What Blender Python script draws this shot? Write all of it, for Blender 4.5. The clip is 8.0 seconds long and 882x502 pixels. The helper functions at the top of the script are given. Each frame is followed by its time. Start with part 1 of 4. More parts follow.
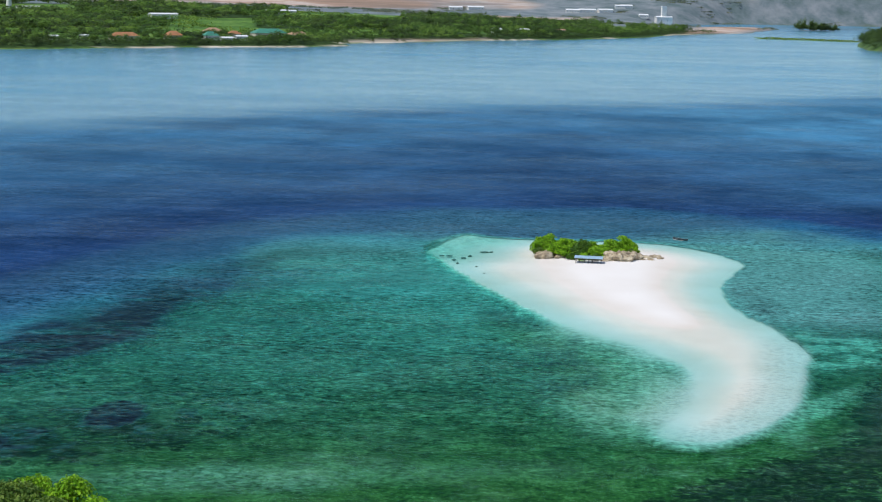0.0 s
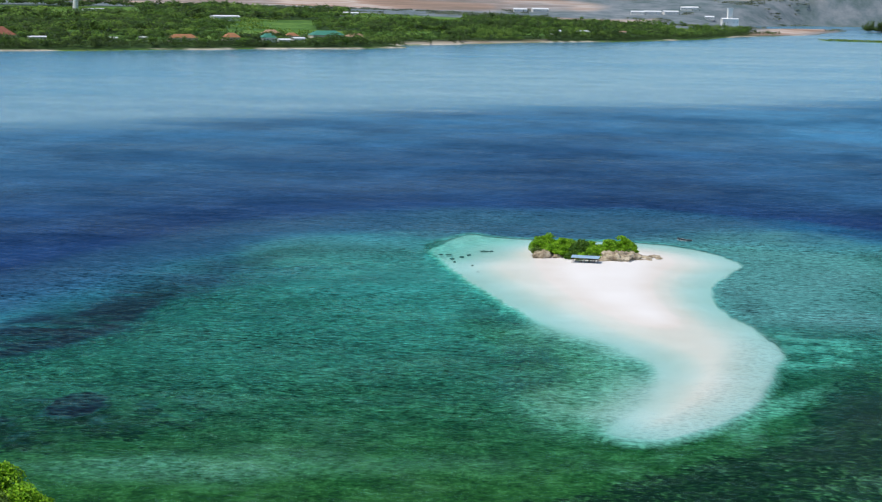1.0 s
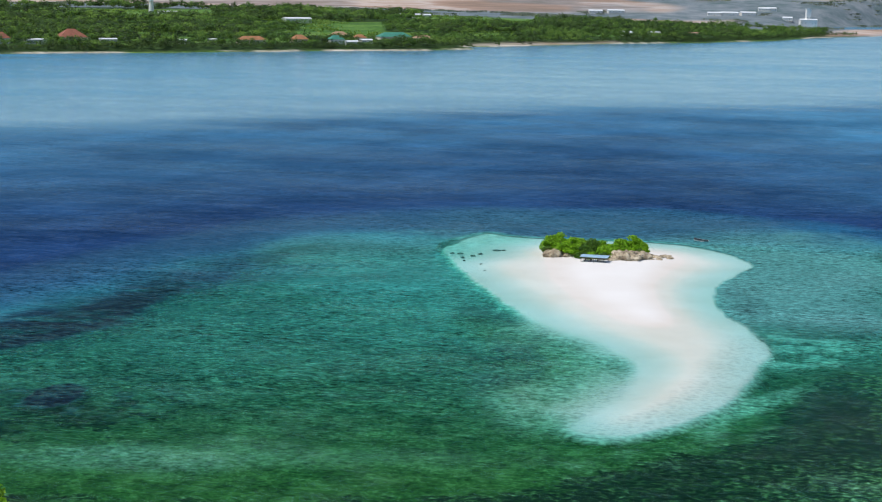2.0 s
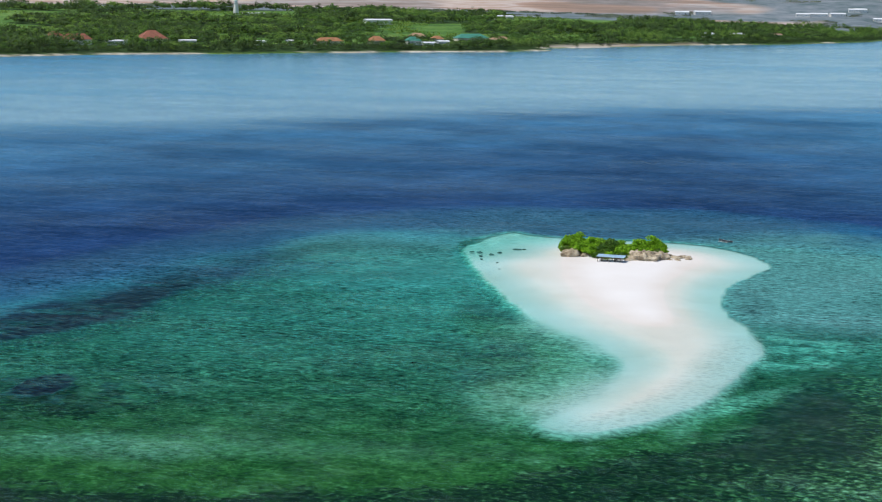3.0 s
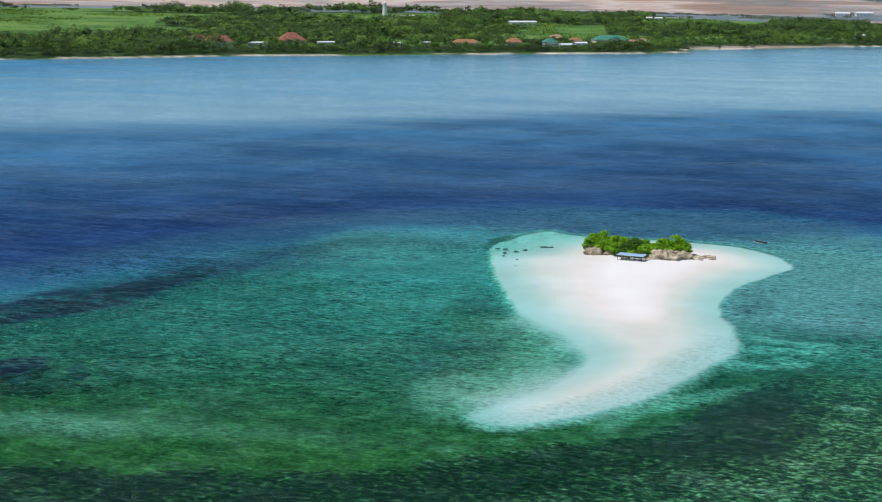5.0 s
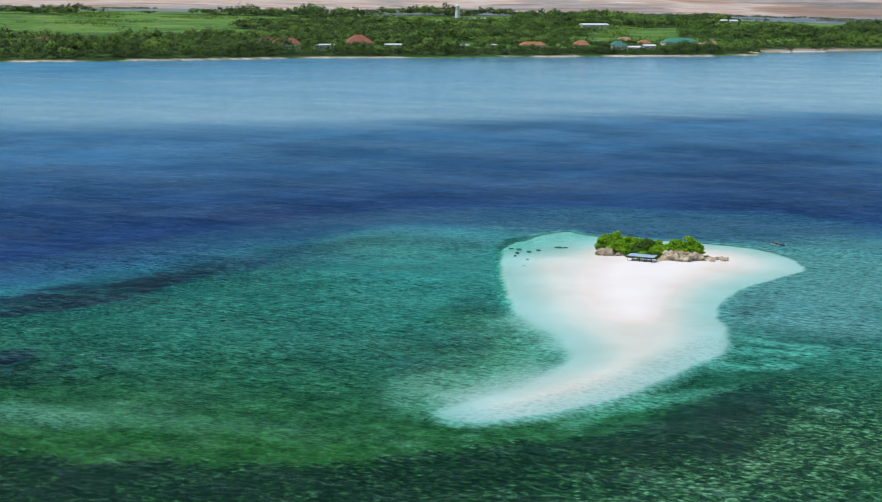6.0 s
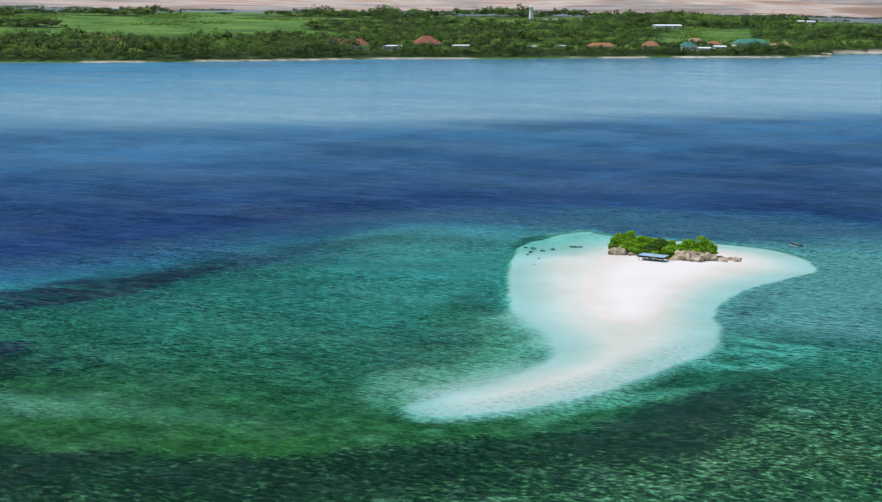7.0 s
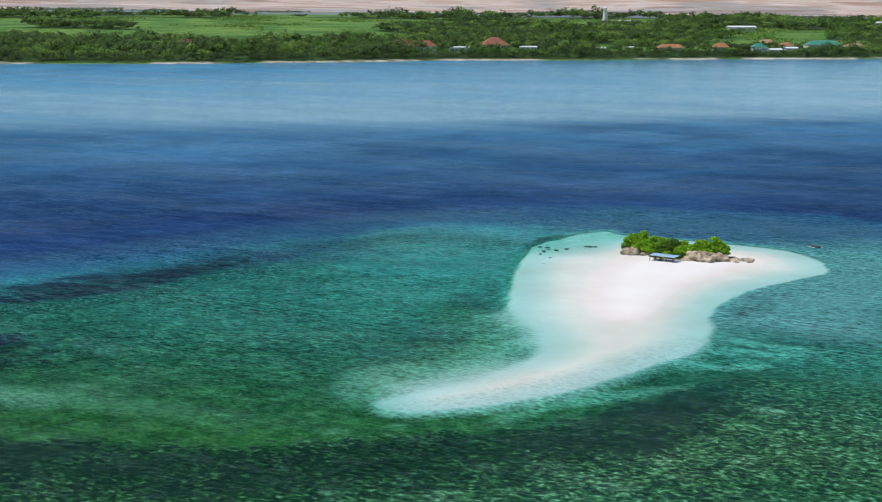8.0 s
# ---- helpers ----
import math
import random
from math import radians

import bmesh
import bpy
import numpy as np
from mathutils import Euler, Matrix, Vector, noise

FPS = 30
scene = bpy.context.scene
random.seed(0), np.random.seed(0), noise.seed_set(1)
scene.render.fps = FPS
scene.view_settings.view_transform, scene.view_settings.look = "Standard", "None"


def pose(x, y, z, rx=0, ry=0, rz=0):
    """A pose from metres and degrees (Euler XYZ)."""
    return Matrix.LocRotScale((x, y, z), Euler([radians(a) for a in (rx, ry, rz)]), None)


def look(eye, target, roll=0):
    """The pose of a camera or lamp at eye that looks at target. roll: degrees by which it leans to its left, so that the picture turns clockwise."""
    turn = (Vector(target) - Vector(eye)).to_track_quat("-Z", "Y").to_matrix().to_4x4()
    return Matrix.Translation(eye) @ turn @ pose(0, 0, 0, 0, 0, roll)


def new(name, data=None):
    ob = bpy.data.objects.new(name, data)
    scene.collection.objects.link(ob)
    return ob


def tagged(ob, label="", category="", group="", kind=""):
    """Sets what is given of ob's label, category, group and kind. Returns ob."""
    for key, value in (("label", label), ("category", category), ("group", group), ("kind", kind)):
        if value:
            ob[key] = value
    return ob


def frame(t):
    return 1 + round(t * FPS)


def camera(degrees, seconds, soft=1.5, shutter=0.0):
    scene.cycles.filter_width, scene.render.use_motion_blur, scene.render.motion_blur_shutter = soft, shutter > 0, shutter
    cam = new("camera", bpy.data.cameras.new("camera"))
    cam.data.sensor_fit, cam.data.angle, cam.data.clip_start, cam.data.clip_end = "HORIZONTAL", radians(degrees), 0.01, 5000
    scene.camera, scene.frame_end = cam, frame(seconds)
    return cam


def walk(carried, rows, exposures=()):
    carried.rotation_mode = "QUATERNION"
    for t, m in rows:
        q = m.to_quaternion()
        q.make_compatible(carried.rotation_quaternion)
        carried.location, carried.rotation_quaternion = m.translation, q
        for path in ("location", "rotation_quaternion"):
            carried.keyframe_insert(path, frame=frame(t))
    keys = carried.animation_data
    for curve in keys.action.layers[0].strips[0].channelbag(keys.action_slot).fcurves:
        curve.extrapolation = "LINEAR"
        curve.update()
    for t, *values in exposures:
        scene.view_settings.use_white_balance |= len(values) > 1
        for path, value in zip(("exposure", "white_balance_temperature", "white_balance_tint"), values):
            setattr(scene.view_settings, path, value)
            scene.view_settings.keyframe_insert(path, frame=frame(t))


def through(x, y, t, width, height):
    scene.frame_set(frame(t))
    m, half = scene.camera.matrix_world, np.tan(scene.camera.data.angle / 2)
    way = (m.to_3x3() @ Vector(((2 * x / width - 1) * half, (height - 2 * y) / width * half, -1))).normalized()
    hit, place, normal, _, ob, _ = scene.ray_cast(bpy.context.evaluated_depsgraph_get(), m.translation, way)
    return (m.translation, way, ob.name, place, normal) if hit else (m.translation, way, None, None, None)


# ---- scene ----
PATH = [
    (0, (-22.984, -4.225, 68.67), (-22.992, -2.255, 68.33), 1.2),
    (0.5, (-13.457, -5.502, 68.672), (-13.512, -3.532, 68.333), 1.1),
    (1, (-3.85, -6.665, 68.643), (-3.952, -4.697, 68.304), 1.1),
    (1.5, (5.513, -7.525, 68.606), (5.36, -5.559, 68.267), 1.0),
    (3, (34.508, -8.27, 68.453), (34.178, -6.326, 68.115), 0.8),
    (3.5, (44.294, -7.922, 68.424), (43.908, -5.989, 68.086), 0.8),
    (4, (53.78, -7.128, 68.337), (53.341, -5.206, 67.999), 0.7),
    (4.5, (63.182, -5.846, 68.175), (62.69, -3.937, 67.837), 0.6),
    (6, (90.6, -0.389, 67.4), (89.952, 1.473, 67.066), 0.5),
    (6.5, (99.642, 1.965, 67.172), (98.943, 3.809, 66.839), 0.4),
    (7, (108.589, 4.647, 66.938), (107.838, 6.471, 66.605), 0.4),
    (7.5, (117.47, 7.482, 66.693), (116.669, 9.285, 66.361), 0.3),
    (8, (126.379, 10.369, 66.509), (125.528, 12.148, 66.178), 0.3),
]
cam = camera(33.0, 8.0, soft=1.2)
walk(cam, [(t, look(eye, target, roll)) for t, eye, target, roll in PATH], exposures=[(0, 0.0), (8, 0.0)])

# ---- daylight ----
SUN_FROM = Vector((-0.46, -0.16, 1.0)).normalized()
world = bpy.data.worlds.new("sky")
scene.world = world
world.use_nodes = True
sky = world.node_tree.nodes.new("ShaderNodeTexSky")
sky.sky_type, sky.sun_disc = "NISHITA", False
sky.sun_elevation, sky.sun_rotation = math.asin(SUN_FROM.z), math.atan2(SUN_FROM.x, SUN_FROM.y)
sky.air_density, sky.dust_density, sky.ozone_density = 1.0, 0.25, 2.0
world.node_tree.nodes["Background"].inputs["Strength"].default_value = 0.12
world.node_tree.links.new(sky.outputs[0], world.node_tree.nodes["Background"].inputs["Color"])
sun = new("sun", bpy.data.lights.new("sun", "SUN"))
sun.data.energy, sun.data.angle, sun.data.color = 3.6, radians(0.53), (1.0, 0.965, 0.9)
sun.matrix_world = look((0, 0, 300), Vector((0, 0, 300)) - SUN_FROM)


# ---- materials ----
class Nodes:
    """A node material and short ways to add nodes to it."""

    def __init__(self, name):
        self.mat = bpy.data.materials.new(name)
        self.mat.use_nodes = True
        self.tree = self.mat.node_tree
        self.tree.nodes.clear()
        self.out = self.tree.nodes.new("ShaderNodeOutputMaterial")

    def add(self, kind, links=None):
        n = self.tree.nodes.new("ShaderNode" + kind)
        for key, value in (links or {}).items():
            if isinstance(value, bpy.types.NodeSocket):
                self.tree.links.new(value, n.inputs[key])
            elif isinstance(value, bpy.types.Node):
                self.tree.links.new(value.outputs[0], n.inputs[key])
            else:
                n.inputs[key].default_value = value
        return n

    def attr(self, name):
        n = self.add("Attribute")
        n.attribute_name = name
        return n.outputs["Fac"]

    def ramp(self, fac, stops, mode="LINEAR"):
        n = self.add("ValToRGB", {"Fac": fac})
        n.color_ramp.interpolation = mode
        els = n.color_ramp.elements
        while len(els) < len(stops):
            els.new(0.5)
        for el, (pos, col) in zip(els, stops):
            el.position = pos
            el.color = (*col, 1) if isinstance(col, tuple) else (col, col, col, 1)
        return n.outputs["Color"]

    def math(self, op, a, b=0.0, clamp=False):
        n = self.add("Math", {0: a, 1: b})
        n.operation, n.use_clamp = op, clamp
        return n.outputs[0]

    def mix(self, fac, a, b, blend="MIX"):
        n = self.add("MixRGB", {"Fac": fac, "Color1": a, "Color2": b})
        n.blend_type = blend
        return n.outputs[0]

    def noise(self, scale, vector=None, detail=4.0, rough=0.55, out="Fac"):
        links = {"Scale": scale, "Detail": detail, "Roughness": rough}
        if vector is not None:
            links["Vector"] = vector
        return self.add("TexNoise", links).outputs[out]

    def coords(self, scale=(1, 1, 1), turn=0.0):
        c = self.add("TexCoord").outputs["Object"]
        m = self.add("Mapping", {"Vector": c, "Scale": scale, "Rotation": (0, 0, radians(turn))})
        return m.outputs[0]

    def done(self, shader):
        self.tree.links.new(shader.outputs[0], self.out.inputs["Surface"])
        return self.mat


def grey(v):
    return (v, v, v, 1)


def rgb(r, g, b):
    return (r, g, b, 1)


def plain(name, colour, rough=0.6, scale=3.0, spread=0.35, metal=0.0, bump=0.15, scale_to=(1, 1, 1)):
    """A worn surface: one base colour with coarse stains, fine grain and relief."""
    n = Nodes(name)
    c = n.coords(scale_to)
    big, fine = n.noise(scale * 0.25, c, 3.0), n.noise(scale * 4, c, 5.0)
    v = n.math("ADD", n.math("MULTIPLY", big, 0.6), n.math("MULTIPLY", fine, 0.4))
    dark = tuple(k * (1 - spread) for k in colour)
    light = tuple(min(1, k * (1 + spread * 0.6)) for k in colour)
    col = n.ramp(v, [(0.3, dark), (0.5, colour), (0.7, light)])
    b = n.add("Bump", {"Height": fine, "Strength": bump, "Distance": 0.05})
    return n.done(n.add("BsdfPrincipled", {"Base Color": col, "Roughness": rough, "Metallic": metal, "Normal": b}))


def foliage(name, dark, mid, light, through=0.35, patch=0.06, leafy=0.4, rounded_off=0.0, by_tree=0.0):
    """Leaves: colour varied leaf by leaf and tree by tree, with some light passing through them."""
    n = Nodes(name)
    isle = n.add("NewGeometry").outputs["Random Per Island"]
    wide = n.noise(patch, n.coords(), 4.0, 0.65)
    v = n.math("ADD", n.math("MULTIPLY", isle, leafy), n.math("MULTIPLY", wide, 1.05 - leafy))
    if by_tree:
        v = n.math("ADD", v, n.math("MULTIPLY", n.math("SUBTRACT", n.attr("tone"), 0.5), by_tree))
    col = n.ramp(v, [(0.30, dark), (0.52, mid), (0.76, light)])
    up = n.add("Mix", {"Factor": rounded_off, 4: n.add("NewGeometry").outputs["Normal"], 5: (0, 0, 1)})
    up.data_type = "VECTOR"
    face = n.add("VectorMath", {0: up.outputs[1]})
    face.operation = "NORMALIZE"
    d = n.add("BsdfPrincipled", {"Base Color": col, "Roughness": 0.55, "Specular IOR Level": 0.25, "Normal": face})
    t = n.add("BsdfTranslucent", {"Color": n.mix(0.5, col, rgb(0.2, 0.28, 0.02))})
    return n.done(n.add("MixShader", {0: through, 1: d.outputs[0], 2: t.outputs[0]}))


def ground_material():
    """Sand, reef, soil, meadow and bare earth on the one ground sheet, each where its own layer says, with haze and
    caustics painted in.
    """
    n = Nodes("ground_sheet")
    c = n.coords()
    sand, coral, weed = n.attr("sand"), n.attr("coral"), n.attr("weed")
    land, earth, beach = n.attr("land"), n.attr("earth"), n.attr("beach")
    fine, mid, wide = n.noise(1.5, c, 5.0, 0.68), n.noise(0.26, c, 4.0, 0.6), n.noise(0.05, c, 4.0)
    blotch = n.noise(0.11, c, 4.0, 0.6)
    grainy = n.noise(9.0, c, 4.0)
    sandy = n.ramp(n.math("ADD", n.math("MULTIPLY", wide, 0.6), n.math("MULTIPLY", grainy, 0.4)),
                   [(0.3, (0.58, 0.51, 0.44)), (0.55, (0.67, 0.62, 0.57)), (0.75, (0.74, 0.70, 0.66))])
    v = n.math("ADD", n.math("MULTIPLY", mid, 0.32), n.math("ADD", n.math("MULTIPLY", fine, 0.48), n.math("MULTIPLY", blotch, 0.20)))
    flat = n.ramp(v, [(0.42, (0.026, 0.040, 0.030)), (0.48, (0.060, 0.085, 0.058)), (0.54, (0.11, 0.14, 0.092)), (0.60, (0.23, 0.27, 0.19))])
    weedy = n.ramp(v, [(0.41, (0.018, 0.042, 0.009)), (0.48, (0.040, 0.088, 0.017)), (0.55, (0.080, 0.145, 0.032)), (0.62, (0.18, 0.25, 0.08))])
    warped = n.add("VectorMath", {0: n.coords((0.62, 0.8, 1), 12), 1: n.noise(0.35, c, 2.0, 0.5, "Color")})
    clumps = n.math("ADD", n.math("MULTIPLY", n.noise(1.3, warped, 3.0, 0.62), 0.74), n.math("ADD", n.math("MULTIPLY", fine, 0.10), n.math("MULTIPLY", blotch, 0.18)))
    clumps = n.math("SUBTRACT", clumps, n.math("MULTIPLY", n.math("SUBTRACT", n.attr("ledge"), 0.15), 0.108))
    heads = n.ramp(clumps, [(0.42, (0.006, 0.009, 0.006)), (0.50, (0.022, 0.038, 0.013)), (0.55, (0.060, 0.098, 0.030)), (0.60, (0.16, 0.22, 0.085)), (0.68, (0.46, 0.50, 0.32))])
    bed = n.mix(weed, flat, weedy)
    spotted = n.ramp(n.math("ADD", coral, n.math("MULTIPLY", n.math("SUBTRACT", mid, 0.5), 1.6)), [(0.36, 0.0), (0.60, 0.95)])
    bed = n.mix(spotted, bed, heads)
    sandy = n.mix(n.attr("dry"), sandy, n.mix(0.5, sandy, rgb(0.82, 0.80, 0.79)))
    # bright net of water caustics, multiplied into the sand colour
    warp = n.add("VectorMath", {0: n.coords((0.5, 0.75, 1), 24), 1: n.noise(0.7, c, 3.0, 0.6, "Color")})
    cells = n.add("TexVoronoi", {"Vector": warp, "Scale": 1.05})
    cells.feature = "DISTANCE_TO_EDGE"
    caustics = n.ramp(cells.outputs["Distance"], [(0.0, 1.0), (0.10, 0.92), (0.40, 0.72)])
    sandy = n.mix(n.attr("ripple"), sandy, n.mix(1.0, sandy, caustics, "MULTIPLY"))
    sandy = n.mix(n.math("MULTIPLY", weed, 0.55), sandy, rgb(0.30, 0.38, 0.15))
    patchy = n.math("MULTIPLY", n.math("MULTIPLY", sand, n.math("SUBTRACT", 1.0, sand)), n.math("MULTIPLY", n.math("SUBTRACT", clumps, 0.49), 11.0))
    bed = n.mix(n.math("ADD", sand, patchy, True), bed, sandy)
    grassy = n.ramp(n.math("ADD", n.math("MULTIPLY", n.noise(0.012, c, 6.0), 0.55), n.math("MULTIPLY", n.noise(0.11, c, 4.0), 0.45)), [(0.36, (0.030, 0.075, 0.014)), (0.48, (0.070, 0.165, 0.024)), (0.62, (0.17, 0.26, 0.055))])
    terraces = n.noise(1.0, n.coords((0.0016, 0.0035, 0.045)), 5.0, 0.62)
    bare = n.ramp(terraces, [(0.34, (0.24, 0.16, 0.11)), (0.44, (0.37, 0.24, 0.175)), (0.50, (0.52, 0.44, 0.39)), (0.56, (0.40, 0.28, 0.21)),
                             (0.66, (0.60, 0.54, 0.50))])
    floor = n.ramp(n.noise(0.05, c, 4.0), [(0.35, (0.020, 0.045, 0.012)), (0.65, (0.052, 0.10, 0.026))])
    grassy = n.mix(n.attr("grove"), grassy, floor)
    # aerial haze of the far hills, put into their base colour
    hazed_hill = n.ramp(n.noise(0.014, c, 6.0, 0.68), [(0.36, (0.085, 0.125, 0.125)), (0.5, (0.145, 0.18, 0.195)), (0.66, (0.23, 0.25, 0.265))])
    grassy = n.mix(n.attr("hill"), grassy, hazed_hill)
    top = n.mix(earth, grassy, bare)
    strand = n.ramp(n.noise(0.08, c, 4.0), [(0.35, (0.45, 0.38, 0.28)), (0.6, (0.68, 0.62, 0.52))])
    top = n.mix(beach, top, strand)
    col = n.mix(land, bed, top)
    ripple = n.noise(1.0, n.coords((0.9, 2.4, 1), 24), 3.0)
    b = n.add("Bump", {"Height": n.math("ADD", ripple, n.math("MULTIPLY", fine, 0.6)), "Strength": 0.25, "Distance": 0.2})
    return n.done(n.add("BsdfPrincipled", {"Base Color": col, "Roughness": 0.9, "Specular IOR Level": 0.15, "Normal": b}))


def water_material():
    """Sea water: clear where it is thin, coloured by its own depth where it is thick, with a rippled glossy surface;
    wave shading and sky sheen are painted into its colour.
    """
    n = Nodes("sea_water")
    depth, calm = n.attr("depth"), n.attr("calm")
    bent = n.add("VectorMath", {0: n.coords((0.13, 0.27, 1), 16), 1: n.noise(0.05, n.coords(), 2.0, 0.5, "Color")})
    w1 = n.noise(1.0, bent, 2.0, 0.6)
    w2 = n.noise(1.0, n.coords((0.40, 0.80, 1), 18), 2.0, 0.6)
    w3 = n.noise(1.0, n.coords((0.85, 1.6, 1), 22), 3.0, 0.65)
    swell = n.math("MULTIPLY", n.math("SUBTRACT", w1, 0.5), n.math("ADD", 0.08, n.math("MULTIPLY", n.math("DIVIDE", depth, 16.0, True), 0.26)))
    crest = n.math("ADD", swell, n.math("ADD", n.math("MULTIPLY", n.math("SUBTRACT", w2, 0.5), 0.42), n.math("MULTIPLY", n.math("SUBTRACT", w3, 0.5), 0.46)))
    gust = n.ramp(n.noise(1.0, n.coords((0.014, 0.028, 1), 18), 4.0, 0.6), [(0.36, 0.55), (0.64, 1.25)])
    # light and dark of the wave faces, multiplied into body and tint colour
    facet_shade = n.math("ADD", 1.0, n.math("MULTIPLY", n.math("MULTIPLY", crest, gust), n.math("SUBTRACT", n.math("SUBTRACT", 7.0, n.math("MULTIPLY", n.math("DIVIDE", depth, 16.0, True), 4.5)), n.math("MULTIPLY", calm, 4.0))))
    f = n.math("DIVIDE", depth, 16.0, True)
    f = n.math("POWER", f, 0.5)
    streak = n.noise(1.0, n.coords((0.022, 0.060, 1), 20), 5.0, 0.65)
    body = n.ramp(f, [(0.0, (0.35, 0.80, 0.75)), (0.16, (0.16, 0.52, 0.48)), (0.28, (0.045, 0.27, 0.22)), (0.38, (0.040, 0.25, 0.205)),
                      (0.50, (0.030, 0.195, 0.235)), (0.62, (0.016, 0.095, 0.170)), (0.85, (0.012, 0.038, 0.107)), (1.0, (0.011, 0.034, 0.100))])
    sky_sheen, weed = n.attr("sky_sheen"), n.attr("weed")
    body = n.mix(weed, body, rgb(0.018, 0.125, 0.056))
    # wind and cloud-shadow patches, overlaid below as shading in the body colour
    patch_shade = n.noise(1.0, n.coords((0.011, 0.0085, 1), 20), 6.0, 0.62)
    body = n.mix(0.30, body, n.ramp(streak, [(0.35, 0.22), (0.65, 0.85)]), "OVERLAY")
    # sky sheen of the calmer water, mixed in as a pale body colour
    body = n.mix(sky_sheen, body, rgb(0.080, 0.262, 0.40))
    body = n.mix(n.math("SUBTRACT", 0.75, calm, True), body, n.ramp(patch_shade, [(0.36, (0.20, 0.27, 0.33)), (0.50, (0.44, 0.50, 0.54)), (0.64, (0.66, 0.77, 0.80))]), "OVERLAY")
    cover = n.ramp(f, [(0.0, 0.0), (0.10, 0.02), (0.20, 0.07), (0.28, 0.22), (0.38, 0.40), (0.48, 0.80), (0.62, 0.96), (0.80, 1.0)])
    body = n.mix(n.attr("milky"), body, rgb(0.073, 0.232, 0.228))
    strip = n.math("MULTIPLY", n.attr("strip"), n.ramp(n.math("ADD", n.math("MULTIPLY", w1, 0.5), n.math("MULTIPLY", w2, 0.5)), [(0.46, 1.0), (0.74, 0.75)]))
    cover = n.math("MAXIMUM", cover, n.math("MAXIMUM", n.math("MULTIPLY", n.attr("milky"), 0.6), n.math("MULTIPLY", n.attr("veil"), 0.96)))
    cover = n.math("MAXIMUM", cover, n.math("MULTIPLY", strip, 0.92))
    body = n.mix(strip, body, rgb(0.008, 0.021, 0.035))
    cover = n.math("MULTIPLY", cover, n.math("SUBTRACT", 1.0, n.math("MULTIPLY", weed, 0.75)))
    dusk = n.attr("dusk")
    body = n.mix(dusk, body, rgb(0.024, 0.086, 0.150))
    cover = n.math("MAXIMUM", cover, n.math("MULTIPLY", dusk, 1.0))
    tint = n.ramp(f, [(0.0, (1.0, 1.0, 1.0)), (0.10, (0.92, 0.985, 0.98)), (0.18, (0.70, 0.925, 0.935)), (0.27, (0.45, 0.86, 0.815)),
                      (0.42, (0.22, 0.78, 0.69)), (0.6, (0.12, 0.6, 0.75))])
    h = n.math("ADD", n.math("MULTIPLY", w1, 1.0), n.math("ADD", n.math("MULTIPLY", w2, 0.42), n.math("MULTIPLY", w3, 0.12)))
    power = n.math("SUBTRACT", 0.9, n.math("MULTIPLY", calm, 0.8))
    b = n.add("Bump", {"Height": h, "Strength": power, "Distance": 1.4})
    body = n.mix(1.0, body, facet_shade, "MULTIPLY")
    tint = n.mix(n.ramp(f, [(0.20, 0.0), (0.32, 1.0)]), tint, n.mix(1.0, tint, facet_shade, "MULTIPLY"))
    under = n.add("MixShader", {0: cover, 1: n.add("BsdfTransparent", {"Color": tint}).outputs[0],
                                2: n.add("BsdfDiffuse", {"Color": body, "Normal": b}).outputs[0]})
    gloss = n.add("BsdfGlossy", {"Color": rgb(0.8, 0.93, 1.0), "Roughness": 0.14, "Normal": b})
    fres = n.add("Fresnel", {"IOR": 1.33, "Normal": b})
    gusts = n.noise(1.0, n.coords((0.020, 0.026, 1), 20), 6.0, 0.66)
    lanes = n.noise(1.0, n.coords((0.0045, 0.022, 1), 26), 4.0, 0.62)
    ruffle = n.math("MULTIPLY", n.math("SUBTRACT", 0.55, n.math("ABSOLUTE", n.math("SUBTRACT", calm, 0.45))), n.math("SUBTRACT", lanes, 0.5))
    slick = n.math("ADD", calm, n.math("ADD", n.math("MULTIPLY", n.math("SUBTRACT", gusts, 0.5), 0.55), n.math("MULTIPLY", ruffle, 4.5)), True)
    chop = n.ramp(n.math("ADD", n.math("MULTIPLY", w1, 0.5), n.math("MULTIPLY", w2, 0.5)), [(0.47, 0.0), (0.62, 1.0)])
    chop = n.math("MULTIPLY", chop, n.math("SUBTRACT", 0.16, n.math("MULTIPLY", calm, 0.15)))
    slick = n.math("ADD", slick, chop)
    power2 = n.math("MULTIPLY", fres, n.math("ADD", 0.02, n.math("MULTIPLY", slick, 0.95)), True)
    power2 = n.math("MULTIPLY", power2, n.ramp(f, [(0.0, 0.0), (0.13, 1.0)]))
    return n.done(n.add("MixShader", {0: power2, 1: under.outputs[0], 2: gloss.outputs[0]}))


def rock_material():
    n = Nodes("limestone")
    c = n.coords()
    v = n.math("ADD", n.math("MULTIPLY", n.noise(0.5, c, 4.0), 0.5), n.math("MULTIPLY", n.noise(3.0, c, 6.0, 0.65), 0.5))
    col = n.ramp(v, [(0.36, (0.09, 0.065, 0.045)), (0.45, (0.30, 0.23, 0.15)), (0.55, (0.52, 0.43, 0.30)), (0.68, (0.68, 0.61, 0.49))])
    b = n.add("Bump", {"Height": v, "Strength": 0.8, "Distance": 0.3})
    return n.done(n.add("BsdfPrincipled", {"Base Color": col, "Roughness": 0.92, "Normal": b}))


